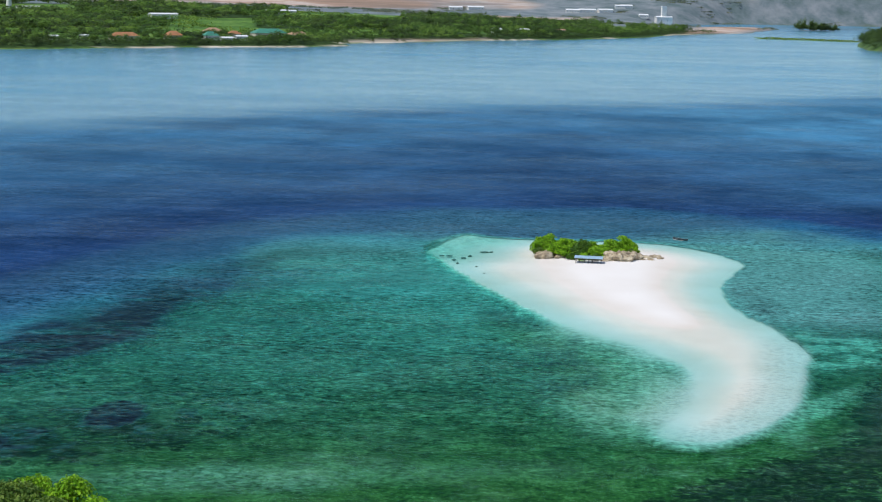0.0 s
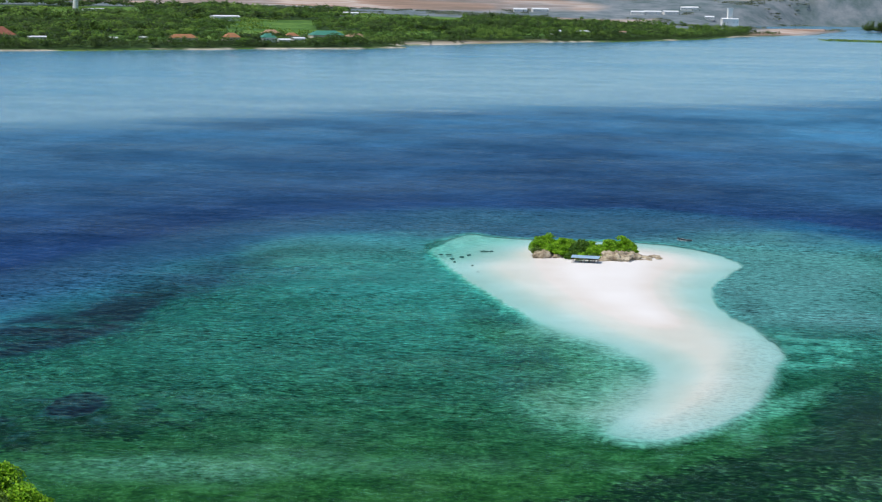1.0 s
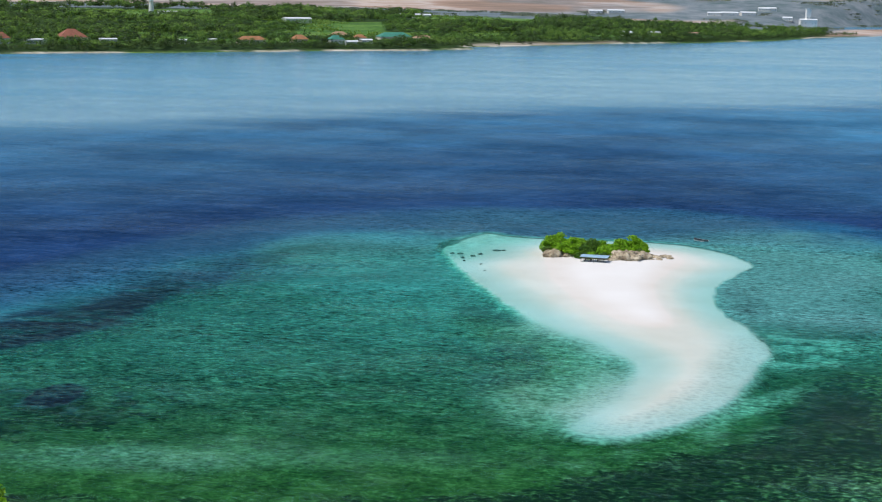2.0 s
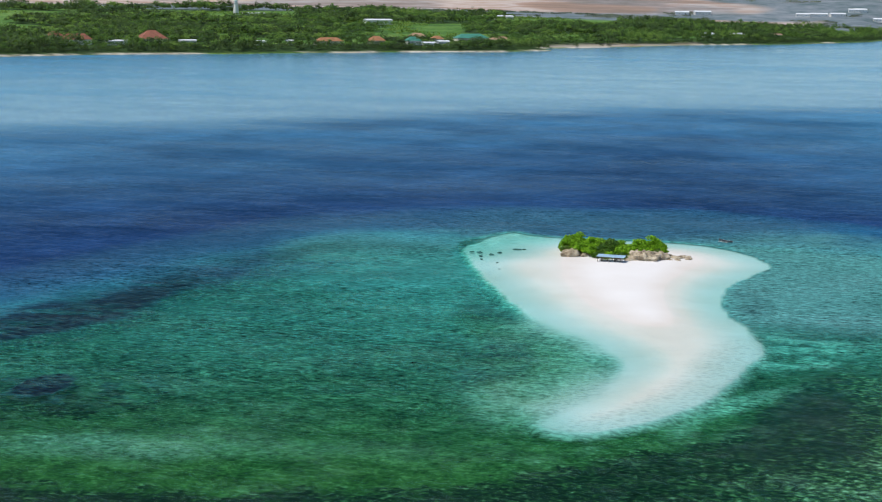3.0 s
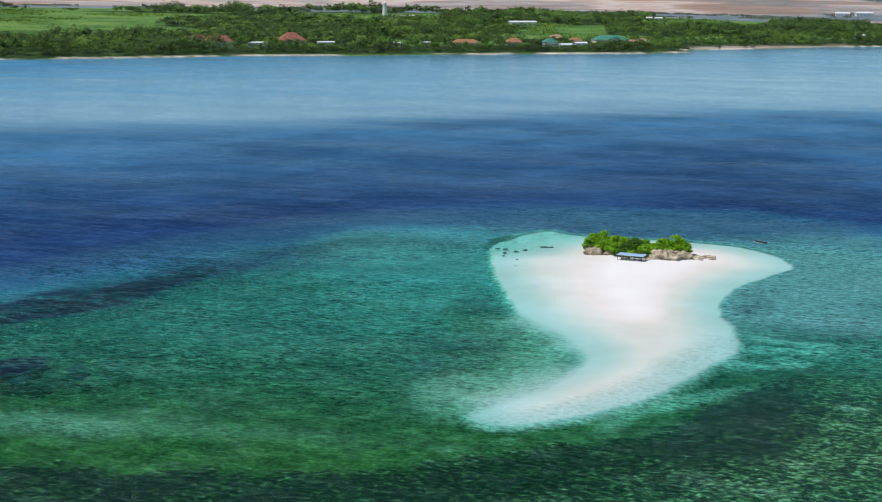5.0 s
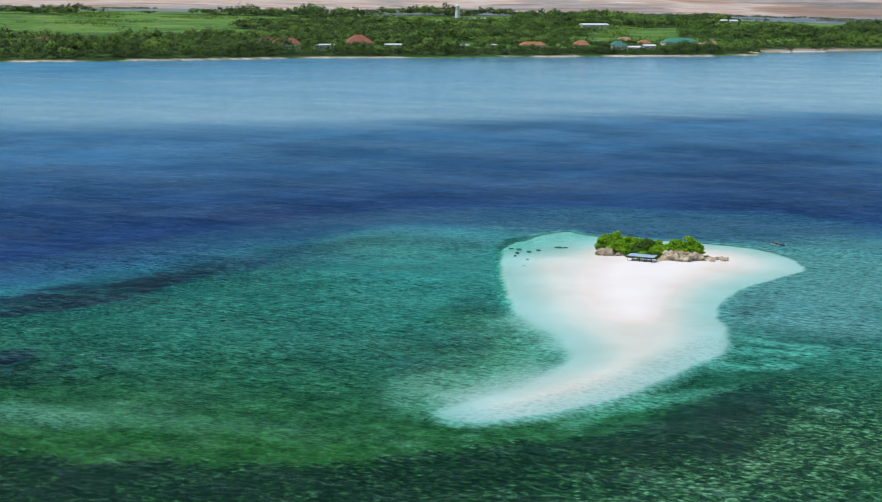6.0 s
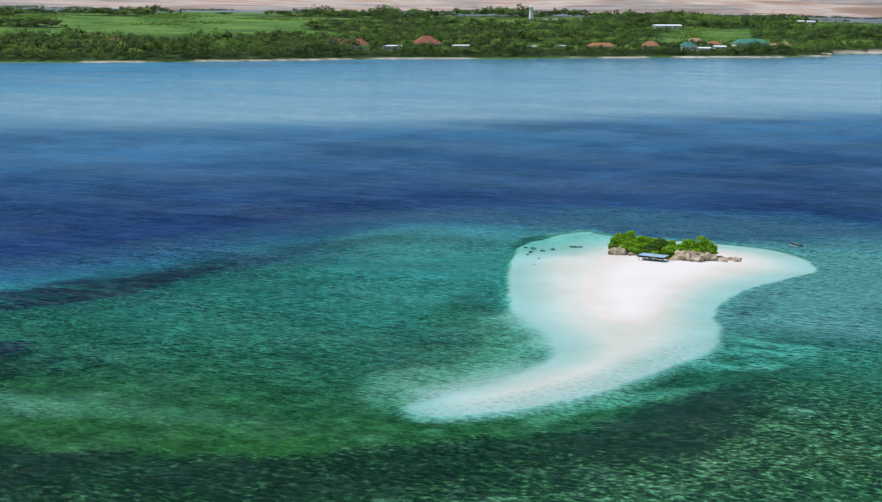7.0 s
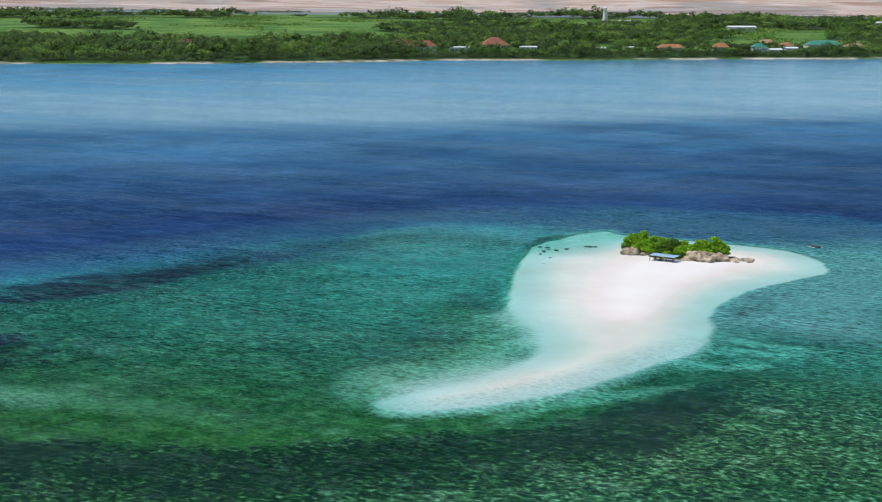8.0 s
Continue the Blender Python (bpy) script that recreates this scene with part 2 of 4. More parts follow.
GROUND, WATER, ROCK = ground_material(), water_material(), rock_material()
LEAF_ISLET = foliage("islet_leaves", (0.07, 0.20, 0.010), (0.25, 0.52, 0.018), (0.48, 0.76, 0.04), 0.42, rounded_off=0.25)
LEAF_DEEP = foliage("deep_green_leaves", (0.02, 0.07, 0.010), (0.075, 0.18, 0.018), (0.18, 0.34, 0.04), rounded_off=0.25)
LEAF_DARK = foliage("dark_leaves", (0.010, 0.028, 0.010), (0.032, 0.075, 0.022), (0.085, 0.15, 0.042), patch=0.012, leafy=0.06, rounded_off=0.8, by_tree=0.25)
LEAF_WOOD = foliage("wood_leaves", (0.030, 0.075, 0.026), (0.080, 0.185, 0.040), (0.19, 0.33, 0.07), through=0.5, patch=0.007, leafy=0.04, rounded_off=0.8, by_tree=0.42)
LEAF_PALE = foliage("shore_leaves", (0.05, 0.11, 0.02), (0.16, 0.28, 0.05), (0.32, 0.42, 0.09))
# far scrub greyed and blued by distance haze in its leaf colours
LEAF_FAR = foliage("hazed_scrub_leaves", (0.13, 0.165, 0.165), (0.19, 0.225, 0.22), (0.26, 0.28, 0.26), through=0.6, patch=0.006, leafy=0.08, rounded_off=0.92, by_tree=0.3)
BARK = plain("bark", (0.16, 0.12, 0.085), 0.9)
ROOF_RED = plain("red_roof", (0.27, 0.095, 0.055), 0.8, 0.9, 0.5)
ROOF_ORANGE = plain("orange_roof", (0.38, 0.17, 0.075), 0.8, 0.9, 0.5)
ROOF_TAN = plain("tan_roof", (0.40, 0.25, 0.15), 0.8, 0.9, 0.45)
ROOF_GREEN = plain("green_roof", (0.05, 0.23, 0.16), 0.6, 0.7, 0.4)
ROOF_WHITE = plain("white_roof", (0.74, 0.75, 0.76), 0.5, 0.4, 0.15)
WALL_WHITE = plain("white_wall", (0.76, 0.74, 0.70), 0.8, 0.5, 0.15)
WALL_CREAM = plain("cream_wall", (0.62, 0.55, 0.43), 0.8, 0.5, 0.2)
GLASS_DARK = plain("dark_window", (0.03, 0.035, 0.04), 0.15, 1.0, 0.2)
TIMBER = plain("weathered_timber", (0.13, 0.09, 0.06), 0.85, 4.0)
SHEET_BLUE = plain("blue_roof_sheet", (0.33, 0.48, 0.60), 0.45, 1.5, 0.35)
HULL_DARK = plain("dark_hull", (0.16, 0.17, 0.18), 0.5, 3.0)
HULL_WHITE = plain("pale_boat_paint", (0.68, 0.68, 0.65), 0.5, 3.0, 0.2)
CORAL_DARK = plain("coral_head", (0.085, 0.095, 0.07), 0.9, 2.0, 0.5)


# ---- building helpers ----
def part(name, bm, material, parent=None, label=""):
    """Links a bmesh as one mesh object, under its thing or part."""
    me = bpy.data.meshes.new(name)
    bm.to_mesh(me)
    bm.free()
    me.materials.append(material)
    ob = new(name, me)
    ob.parent = parent
    return tagged(ob, label) if label else ob


def thing(name, m, label, category, group=""):
    """An empty at a thing's base, which its parts hang under."""
    ob = new(name)
    ob.matrix_world = m
    return tagged(ob, label, category, group)


def mesh_of(name, verts, faces, material, parent=None, smooth=False):
    """A mesh object from arrays of corners and of equal-sided faces."""
    me = bpy.data.meshes.new(name)
    verts, faces = np.asarray(verts, np.float32), np.asarray(faces, np.int32)
    n, k = faces.shape
    me.vertices.add(len(verts))
    me.vertices.foreach_set("co", verts.ravel())
    me.loops.add(n * k)
    me.loops.foreach_set("vertex_index", faces.ravel())
    me.polygons.add(n)
    me.polygons.foreach_set("loop_start", np.arange(0, n * k, k, dtype=np.int32))
    me.polygons.foreach_set("use_smooth", np.full(n, smooth))
    me.update(calc_edges=True)
    me.materials.append(material)
    ob = new(name, me)
    ob.parent = parent
    return ob


def box(bm, size, at=(0, 0, 0), turn=(0, 0, 0), bevel=0.0):
    made = bmesh.ops.create_cube(bm, size=1.0, matrix=pose(*at, *turn) @ Matrix.Diagonal((*size, 1)))["verts"]
    if bevel:
        edges = {e for v in made for e in v.link_edges}
        bmesh.ops.bevel(bm, geom=list(edges), offset=bevel, segments=2, affect="EDGES", profile=0.6)


def tube(bm, points, radii, sides=7):
    """A tapered round limb along points."""
    rings = []
    for i, (p, r) in enumerate(zip(points, radii)):
        p = Vector(p)
        ahead = Vector(points[min(i + 1, len(points) - 1)]) - Vector(points[max(i - 1, 0)])
        turn = ahead.to_track_quat("Z", "Y")
        rings.append([bm.verts.new(p + turn @ Vector((r * math.cos(a), r * math.sin(a), 0))) for a in np.linspace(0, 2 * math.pi, sides, False)])
    for lo, hi in zip(rings, rings[1:]):
        for i in range(sides):
            bm.faces.new((lo[i], lo[(i + 1) % sides], hi[(i + 1) % sides], hi[i]))
    bm.faces.new(rings[0][::-1])
    bm.faces.new(rings[-1])


def leaf_cards(centres, radii, per, size, rng, flat=0.75, loose=0.55):
    """Corners and faces of many small leaves scattered through the shells of crown clumps, turned mostly outwards."""
    c, r = np.repeat(centres, per, 0), np.repeat(radii, per, 0)
    n = len(c)
    d = rng.normal(size=(n, 3))
    d /= np.linalg.norm(d, axis=1, keepdims=True)
    d[:, 2] = np.where(d[:, 2] < -0.35, -d[:, 2], d[:, 2])
    p = c + d * r * (rng.uniform(0.45, 1.2, (n, 1)))
    face = d + rng.normal(size=(n, 3)) * loose + (0, 0, 0.25)
    face /= np.linalg.norm(face, axis=1, keepdims=True)
    u = np.cross(face, rng.normal(size=(n, 3)))
    u /= np.linalg.norm(u, axis=1, keepdims=True)
    v = np.cross(face, u)
    s = (np.repeat(size, per)[:, None] if np.ndim(size) else size) * rng.uniform(0.6, 1.35, (n, 1))
    a, b = u * s * 0.5, v * s * 0.5 * flat
    tip = face * s * 0.12
    verts = np.stack([p - a - tip, p - b * 0.9 + tip, p + a - tip, p + b * 0.9 + tip], 1).reshape(-1, 3)
    return verts, np.arange(4 * n).reshape(n, 4)


# ---- lie of the land and of the sea bed ----
def lattice(ix, iy, seed):
    """Repeatable random values in 0..1 on whole-number lattice points."""
    h = (ix.astype(np.int64) * 374761393 + iy.astype(np.int64) * 668265263 + seed * 974634777) & 0x7FFFFFFF
    h = ((h ^ (h >> 13)) * 1274126177) & 0x7FFFFFFF
    h = h ^ (h >> 16)
    return (h & 0xFFFF) / 65535.0


def value_noise(x, y, size, seed=0, octaves=4):
    """Smooth noise in about -1..1 whose largest features are size metres."""
    total, amp, norm = 0.0, 1.0, 0.0
    for k in range(octaves):
        u, v = x / size * 2**k + 17.3 * k, y / size * 2**k - 9.1 * k
        iu, iv = np.floor(u), np.floor(v)
        fu, fv = u - iu, v - iv
        fu, fv = fu * fu * (3 - 2 * fu), fv * fv * (3 - 2 * fv)
        a, b = lattice(iu, iv, seed + k), lattice(iu + 1, iv, seed + k)
        c, d = lattice(iu, iv + 1, seed + k), lattice(iu + 1, iv + 1, seed + k)
        total = total + amp * ((a * (1 - fu) + b * fu) * (1 - fv) + (c * (1 - fu) + d * fu) * fv - 0.5)
        norm, amp = norm + amp, amp * 0.5
    return 2 * total / norm


def inside(poly, x, y):
    """Metres from the edge of a closed outline, positive inside it."""
    p = np.array(poly, float)
    q = np.roll(p, -1, 0)
    best, odd = np.full(x.shape, 1e18), np.zeros(x.shape, bool)
    for (ax, ay), (bx, by) in zip(p, q):
        ex, ey = bx - ax, by - ay
        t = np.clip(((x - ax) * ex + (y - ay) * ey) / (ex * ex + ey * ey), 0, 1)
        best = np.minimum(best, (x - ax - t * ex) ** 2 + (y - ay - t * ey) ** 2)
        if ay != by:
            odd ^= ((ay > y) != (by > y)) & (x < ax + (y - ay) * ex / ey)
    return np.where(odd, 1, -1) * np.sqrt(best)


def rounded(points, steps=5):
    """A closed outline bent smoothly through its corner points."""
    p, out = np.array(points, float), []
    n = len(p)
    for i in range(n):
        a, b, c, d = p[i - 1], p[i], p[(i + 1) % n], p[(i + 2) % n]
        for s in range(steps):
            t = s / steps
            out.append(0.5 * (2 * b + (c - a) * t + (2 * a - 5 * b + 4 * c - d) * t * t + (3 * b - a - 3 * c + d) * t**3))
    return out


def step(lo, hi, v):
    t = np.clip((v - lo) / (hi - lo), 0, 1)
    return t * t * (3 - 2 * t)


MAINLAND = [(-3600, 0), (-1900, 720), (-1150, 1070), (-792, 1324), (-740, 1375), (-666, 1459), (-607, 1535), (-554, 1589), (-510, 1620),
            (-364, 1737), (-275, 1822), (-203, 1856), (-150, 1931), (-169, 2010), (-107, 2099), (-63, 2153), (40, 2303), (172, 2420), (340, 2700),
            (392, 2875), (600, 3172), (785, 3720), (640, 3740), (513, 3620), (548, 4000), (813, 4350), (1500, 4500), (5000, 4500),
            (5000, 9000), (-9000, 9000), (-9000, 0)]
SPIT = [(519, 2754), (600, 2700), (688, 2641), (705, 2668), (640, 2735), (560, 2775)]
MANGROVES = [(800, 3600), (840, 3575), (890, 3590), (905, 3640), (860, 3665), (812, 3645)]
HEADLAND = [(672, 2570), (618, 2370), (586, 2190), (622, 2080), (1700, 1950), (1700, 2700), (800, 2660)]


def land_height(x, y):
    """The mainland's and the headland's height over the sea; far below it where there is sea."""
    d = inside(MAINLAND, x, y) + 14 * value_noise(x, y, 90, 5, 3)
    rise = np.maximum(d, 0)
    z = 1.2 * step(-4, 10, d) + 3 * step(10, 60, d) + 22 * (1 - np.exp(-rise / 380)) + 0.0135 * np.maximum(rise - 500, 0)
    z = z + step(100, 900, d) * (4 * value_noise(x, y, 420, 8, 4)) + step(1600, 2600, d) * 26 * value_noise(x, y, 1500, 9, 4)
    z = z * (1 - 0.45 * step(-250, 500, x - 0.02 * y) * step(2500, 3100, y))
    far, way = np.hypot(x, y), np.arctan2(x, y)
    crest = 82 + 9 * value_noise(way * 1000, 0 * way, 180, 3, 4) + 14 * step(0.14, 0.20, way)
    z = np.maximum(z, step(0, 120, d) * (crest * step(3500, 4750, far) ** 1.3 + 5 * value_noise(x, y, 300, 2, 3)))
    z = np.where(d < 0, np.maximum(-18, d * 0.12), z)
    e = inside(HEADLAND, x, y)
    for low in (SPIT, MANGROVES):
        z = np.maximum(z, np.clip(0.25 * inside(low, x, y), -18, 0.6))
    return np.maximum(z, np.where(e < 0, np.maximum(-18, e * 0.4), 9 * step(0, 14, e) + 17 * step(8, 70, e))), d


SHOAL = rounded([(-17.2, 423), (-21.5, 416.5), (-25, 408), (-28.8, 398.5), (-23, 373), (-11.5, 338), (-2, 313), (7, 295), (16, 283), (21.5, 270), (19.5, 256), (14.5, 240), (11, 226),
                 (18, 221.5), (28, 229.5), (38.5, 246), (45, 267), (50, 287), (48.5, 304), (42.5, 327), (45.3, 354), (54, 376), (56.2, 384), (52, 397),
                 (44, 408.5), (33, 415), (14, 416.5), (-1, 416.5), (-7, 417.3), (-12.5, 419.5)])
DRY = rounded([(3, 384), (6.5, 358), (13, 329), (23, 309), (31, 308), (33, 322), (29, 345), (31, 366), (35.5, 386), (34, 397), (20, 402), (4, 400), (-2, 392)])
REEF = [(-138, 290), (-124, 326), (-110, 368), (-82, 430), (-54, 460), (-20, 474), (33, 478), (75, 461), (107, 437), (150, 400), (230, 320), (330, 180),
        (330, -500), (-420, -500), (-420, 160), (-200, 255)]
CORAL_SIDE = [(-170, 150), (-60, 185), (-28, 187), (0, 194), (11, 201), (22, 211), (42, 230), (50, 254), (57, 278), (85, 284), (140, 260), (240, 120), (240, -300), (-170, -300)]
NEAR_ISLE = (-80, 170)


STRIP = [(-122, 256), (-109, 278), (-99, 306), (-90, 340), (-81, 374), (-73, 376), (-77, 334), (-83, 300), (-88, 272), (-96, 256), (-116, 242)]
CREST = [(-76, 392), (-66, 414), (-42, 427), (-26, 424), (-24, 404), (-30, 388), (-50, 366), (-72, 362)]
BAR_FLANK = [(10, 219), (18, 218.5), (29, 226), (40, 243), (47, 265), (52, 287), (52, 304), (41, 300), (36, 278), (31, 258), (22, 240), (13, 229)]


def blob(x, y, cx, cy, rx, ry, turn=0.0):
    """1 at the middle of an oval patch, falling to 0 at its rim."""
    a = radians(turn)
    u, v = (x - cx) * math.cos(a) + (y - cy) * math.sin(a), (y - cy) * math.cos(a) - (x - cx) * math.sin(a)
    return np.clip(1 - np.hypot(u / rx, v / ry), 0, 1)


def clearing(x, y, d):
    """Above 0 where the woods open into meadows."""
    behind = 0.5 * blob(x, y, -290, 2090, 330, 110, 38) + blob(x, y, -1080, 2260, 520, 210, 38) + blob(x, y, -700, 2060, 170, 70, 38) + blob(x, y, -1350, 2900, 600, 330, 38)
    start = np.where(x < -550, 230.0, 75.0)
    return np.where(d > start, value_noise(x, y, 220, 51, 3) + 0.06 + 0.7 * behind, -1.0)


def survey(x, y):
    """Height of the ground and its layers at arrays of places."""
    land_z, d = land_height(x, y)
    wob, small = value_noise(x, y, 30, 11, 4), value_noise(x, y, 7, 12, 3)
    shoal, dry, reef = inside(SHOAL, x, y), inside(DRY, x, y), inside(REEF, x, y)
    bay = np.maximum(blob(x, y, 9, 256, 20, 36, 0), 0.8 * blob(x, y, 4, 288, 16, 36, 35))
    soft = 1.3 + 9.0 * step(0.05, 0.5, bay)
    sand = step(-soft, soft * 0.55, shoal + 0.9 * small)
    bed = -16 + 14.0 * step(-26, 16, reef + 7 * wob)
    bed = bed + step(10, 60, reef) * 1.1 * step(290, 170, y) - step(-10, 10, reef) * (0.9 * step(270, 370, y) + 3.6 * step(385, 440, y + 10 * wob)) + 0.25 * wob + 0.15 * small
    bar = -0.58 + 0.38 * step(0, 14, shoal) + 0.13 * step(8, 20, shoal) - 0.6 * step(0.0, 0.7, blob(x, y, -22, 406, 26, 40, 20)) + 0.12 * step(290, 250, y) - 0.25 * step(0.0, 0.8, blob(x, y, 10, 224, 15, 13, 20))
    bar = bar + 0.14 * step(-9, 3, dry) + 0.22 * step(0, 12, dry) + 0.02 * small
    z = bed + (bar - bed) * step(-soft * 0.9, soft * 0.5, shoal + 0.9 * small)
    lee = np.maximum(step(402, 414, y) * step(-44, -26, x), step(24, 40, x) * step(290, 320, y))
    thin = np.maximum(-z, -(-0.62 - 0.3 * np.maximum(-shoal, 0)) * step(3, -1, shoal))
    slope = -0.2 - 0.16 * np.maximum(-shoal, 0)
    z = z + np.maximum(slope - z, 0) * lee * step(11, 4, shoal)
    sand = np.maximum(sand, lee * step(-5, -1, shoal))
    xt, yt, x, y = x, y, x + 9 * value_noise(x, y, 22, 14, 4), y + 6 * value_noise(x, y, 20, 15, 4)
    # wave glints and small breakers, painted as pale flecks in the bed colour
    glint_flecks = np.clip(0.6 + 1.9 * value_noise(xt, 1.5 * yt, 5, 23, 3), 0.15, 1)
    crest = step(-7, 6, inside(CREST, x, y))
    lagoon = step(0.0, 0.7, blob(x, y, -61, 199, 27, 9, 4))
    pale = 0.15 * lagoon + 0.10 * step(0.0, 0.6, blob(x, y, -38, 206, 44, 9, 10))
    pale = np.maximum(pale, 0.5 * crest * glint_flecks)
    strokes = 0.9 * step(0.0, 0.5, blob(xt, yt, 57, 296, 17, 26, -20) + 0.2 * small) * np.clip(0.5 + 2.0 * value_noise(xt, 1.6 * yt, 6, 17, 3), 0, 1)
    pale = np.maximum(pale, strokes)
    pale = np.maximum(pale, 0.6 * step(0.0, 0.6, blob(x, y, 44, 247, 7, 26, -28)))
    pale = np.clip(np.maximum(pale, 0.22 * step(-22, -2, shoal) * step(300, 340, y)), 0, 1)
    pale = np.maximum(pale, (0.30 * step(0.0, 0.5, bay) + 0.46 * step(-20, 2, shoal) * step(0.0, 0.3, bay)) * np.clip(0.85 + 0.5 * small, 0, 1))
    pale = np.maximum(pale, 0.45 * step(-7, -0.5, shoal) * step(290, 330, y))
    pale = np.maximum(pale, 0.46 * step(0.0, 0.7, blob(x, y, 98, 340, 62, 84)) * np.clip(0.8 + 0.5 * small, 0, 1))
    z = z + (0.45 * step(0.0, 0.6, bay) + 1.2 * step(0.0, 0.6, blob(x, y, 98, 352, 62, 80)) * step(0, 20, reef)) * (1 - sand)
    z = z + 0.8 * step(-5, 10, inside(CORAL_SIDE, xt, yt)) * step(20, 60, xt) * step(185, 240, yt) * (1 - sand)
    ring = np.hypot((x - NEAR_ISLE[0]) / 1.4, y - NEAR_ISLE[1]) + 2 * wob
    z = z + 0.3 * pale * (1 - sand) + 2.0 * step(16, 8, ring) * (1 - sand)
    coral = 0.5 * step(0.0, 0.4, blob(x, y, -84, 224, 30, 20, 0) + 0.1 * small)
    strip = step(-6, 3, inside(STRIP, x, y) + 5 * small) * (1 - 0.6 * step(290, 400, y)) * np.clip(1.0 + 0.9 * value_noise(xt, 1.7 * yt, 7, 24, 3), 0.3, 1)
    z = z - 1.5 * strip - 4.2 * step(36, 6, reef + 6 * wob) * step(30, -40, x)
    dabs = step(0.26, 0.44, value_noise(xt, 1.5 * yt, 5, 16, 3)) * step(0.0, 0.4, blob(xt, yt, -86, 228, 40, 34, 10))
    patch = step(0.08, 0.2, blob(xt, yt, -76.5, 230.5, 5.6, 9.0, 0) * (1.1 + 1.3 * small + 0.6 * wob)) + 0.8 * step(0.1, 0.35, blob(xt, yt, -88, 216, 8, 8, 0) * (1 + 1.8 * small))
    rim = np.maximum(np.maximum(blob(x, y, -8, 312, 8, 34, 18), blob(x, y, 0, 276, 9, 34, -8)), 0.55 * blob(x, y, 48, 337, 8, 26, 0))
    beside = 0.66 * step(0.05, 0.45, rim * (1 + 0.5 * small)) * np.clip(0.75 + 1.0 * value_noise(xt, yt, 7, 25, 3), 0.1, 1) * step(2, -4, shoal)
    strip = np.clip(np.maximum(np.maximum(strip, beside), np.maximum(1.2 * patch, 0.75 * dabs)), 0, 1)
    coral = coral + 1.1 * strip
    x, y = xt, yt
    side = inside(CORAL_SIDE, x, y) + 6 * wob + 3.5 * small
    broad = value_noise(x, y, 34, 26, 3)
    ledge = step(-2, 6, side) * step(32, 14, side + 5 * broad) + 0.9 * step(0.0, 0.5, blob(x, y, 54, 249, 11, 20, -14))
    ledge = np.clip(ledge * np.clip(1.0 + 0.7 * broad, 0.5, 1.25) + 0.45 * step(0.1, 0.5, broad) * step(5, 20, side) - 1.0 * step(57, 80, x), -1.0, 1)
    ledge = np.maximum(ledge, 0.8 * step(0.0, 0.4, blob(x, y, -84, 224, 34, 24, 0)))
    coral = coral + step(-6, 7, side) * (0.85 - 0.3 * step(50, 110, x))
    coral = np.clip(coral + 0.10 * step(0.1, 0.5, wob), 0, 1) * (1 - sand) * (1 - 0.8 * pale)
    weed = np.maximum(step(310, 190, y + 25 * wob - 0.25 * x), 0.65 * step(0.0, 0.5, bay)) * (1 - sand) * (1 - 0.35 * step(25, 75, x)) * (1 - 0.2 * lagoon)
    dusk = step(403, 424, y + 7 * wob + 3 * small) * step(40, 0, x - 1.2 * (y - 410)) * step(-14, 10, reef) * step(0, -4, shoal) * (0.86 + 0.2 * wob) * (1 - 0.8 * crest * glint_flecks)
    belt = 0.6 * step(-16, 0, reef) * step(40, 14, reef + 6 * wob) * step(-55, -85, x) * (1 - crest)
    rim_in = inside(CREST, x, y) + 4 * small
    outer = 0.45 * step(1, -6, rim_in) * step(-36, -22, rim_in) * step(64, 46, reef) * step(0, -6, shoal)
    dusk = np.maximum(dusk, np.maximum(belt, outer))
    edge = lee * step(-0.6, -4.0, shoal + 0.8 * small)
    floor = -bed + (np.minimum(-bed, 2.1) + bed) * step(24, 40, xt) * step(425, 405, yt)
    over = np.where(lee > 0.01, np.maximum(-z, np.minimum(thin, 0.95)), -z)
    optical = over + edge * np.maximum(floor - over, 0)
    veil = lee * step(1.2, -0.4, shoal + 0.8 * small) * step(-60, -25, shoal)
    veil = np.maximum(veil, 0.6 * step(-14, 8, rim_in) * step(1.2, -1, shoal))
    on_land = step(-0.3, 0.2, land_z)
    z = np.where(land_z > bed, land_z, z)
    gap = value_noise(x, y, 60, 21, 2)
    beach = step(10, 4, d) * step(0.0, 0.22, gap) * step(3300, 3000, y) * step(-14, -3, d)
    sector = np.arctan2(x, y)
    far = np.hypot(x, y)
    earth = step(-60, 60, far - 3330 - 190 * step(-0.42, -0.3, sector) - 420 * step(-0.28, -0.12, sector) + 260 * value_noise(x, y, 700, 31, 3))
    earth = earth * (1 - step(-0.16, -0.04, sector) * (1 - 0.8 * step(0.08, 0.3, value_noise(x, y, 420, 33, 3)))) * (0.55 + 0.45 * step(-0.25, 0.0, value_noise(x, y, 260, 35, 3)))
    earth = np.maximum(earth, step(0, 40, inside([(-165, 2000), (-60, 2130), (60, 2310), (30, 2340), (-110, 2170), (-200, 2040)], x, y)) * 0.9)
    earth = np.maximum(earth, 0.9 * step(0, 50, inside([(-10, 3480), (330, 3560), (350, 3960), (40, 3900)], x, y) + 40 * value_noise(x, y, 90, 38, 3)))
    earth = np.maximum(earth, step(0, 60, inside([(380, 2860), (600, 3140), (800, 3740), (600, 3760), (480, 3300)], x, y)))
    grove = np.maximum(step(2, 8, d) * (1 - step(-0.04, 0.04, clearing(x, y, d))), step(0, 4, inside(HEADLAND, x, y)))
    milky = step(0, 25, reef) * step(25, 60, x + 8 * wob) * step(282, 342, y + 10 * wob) * (0.62 + 0.3 * small + 0.3 * wob) * step(2, -1, shoal)
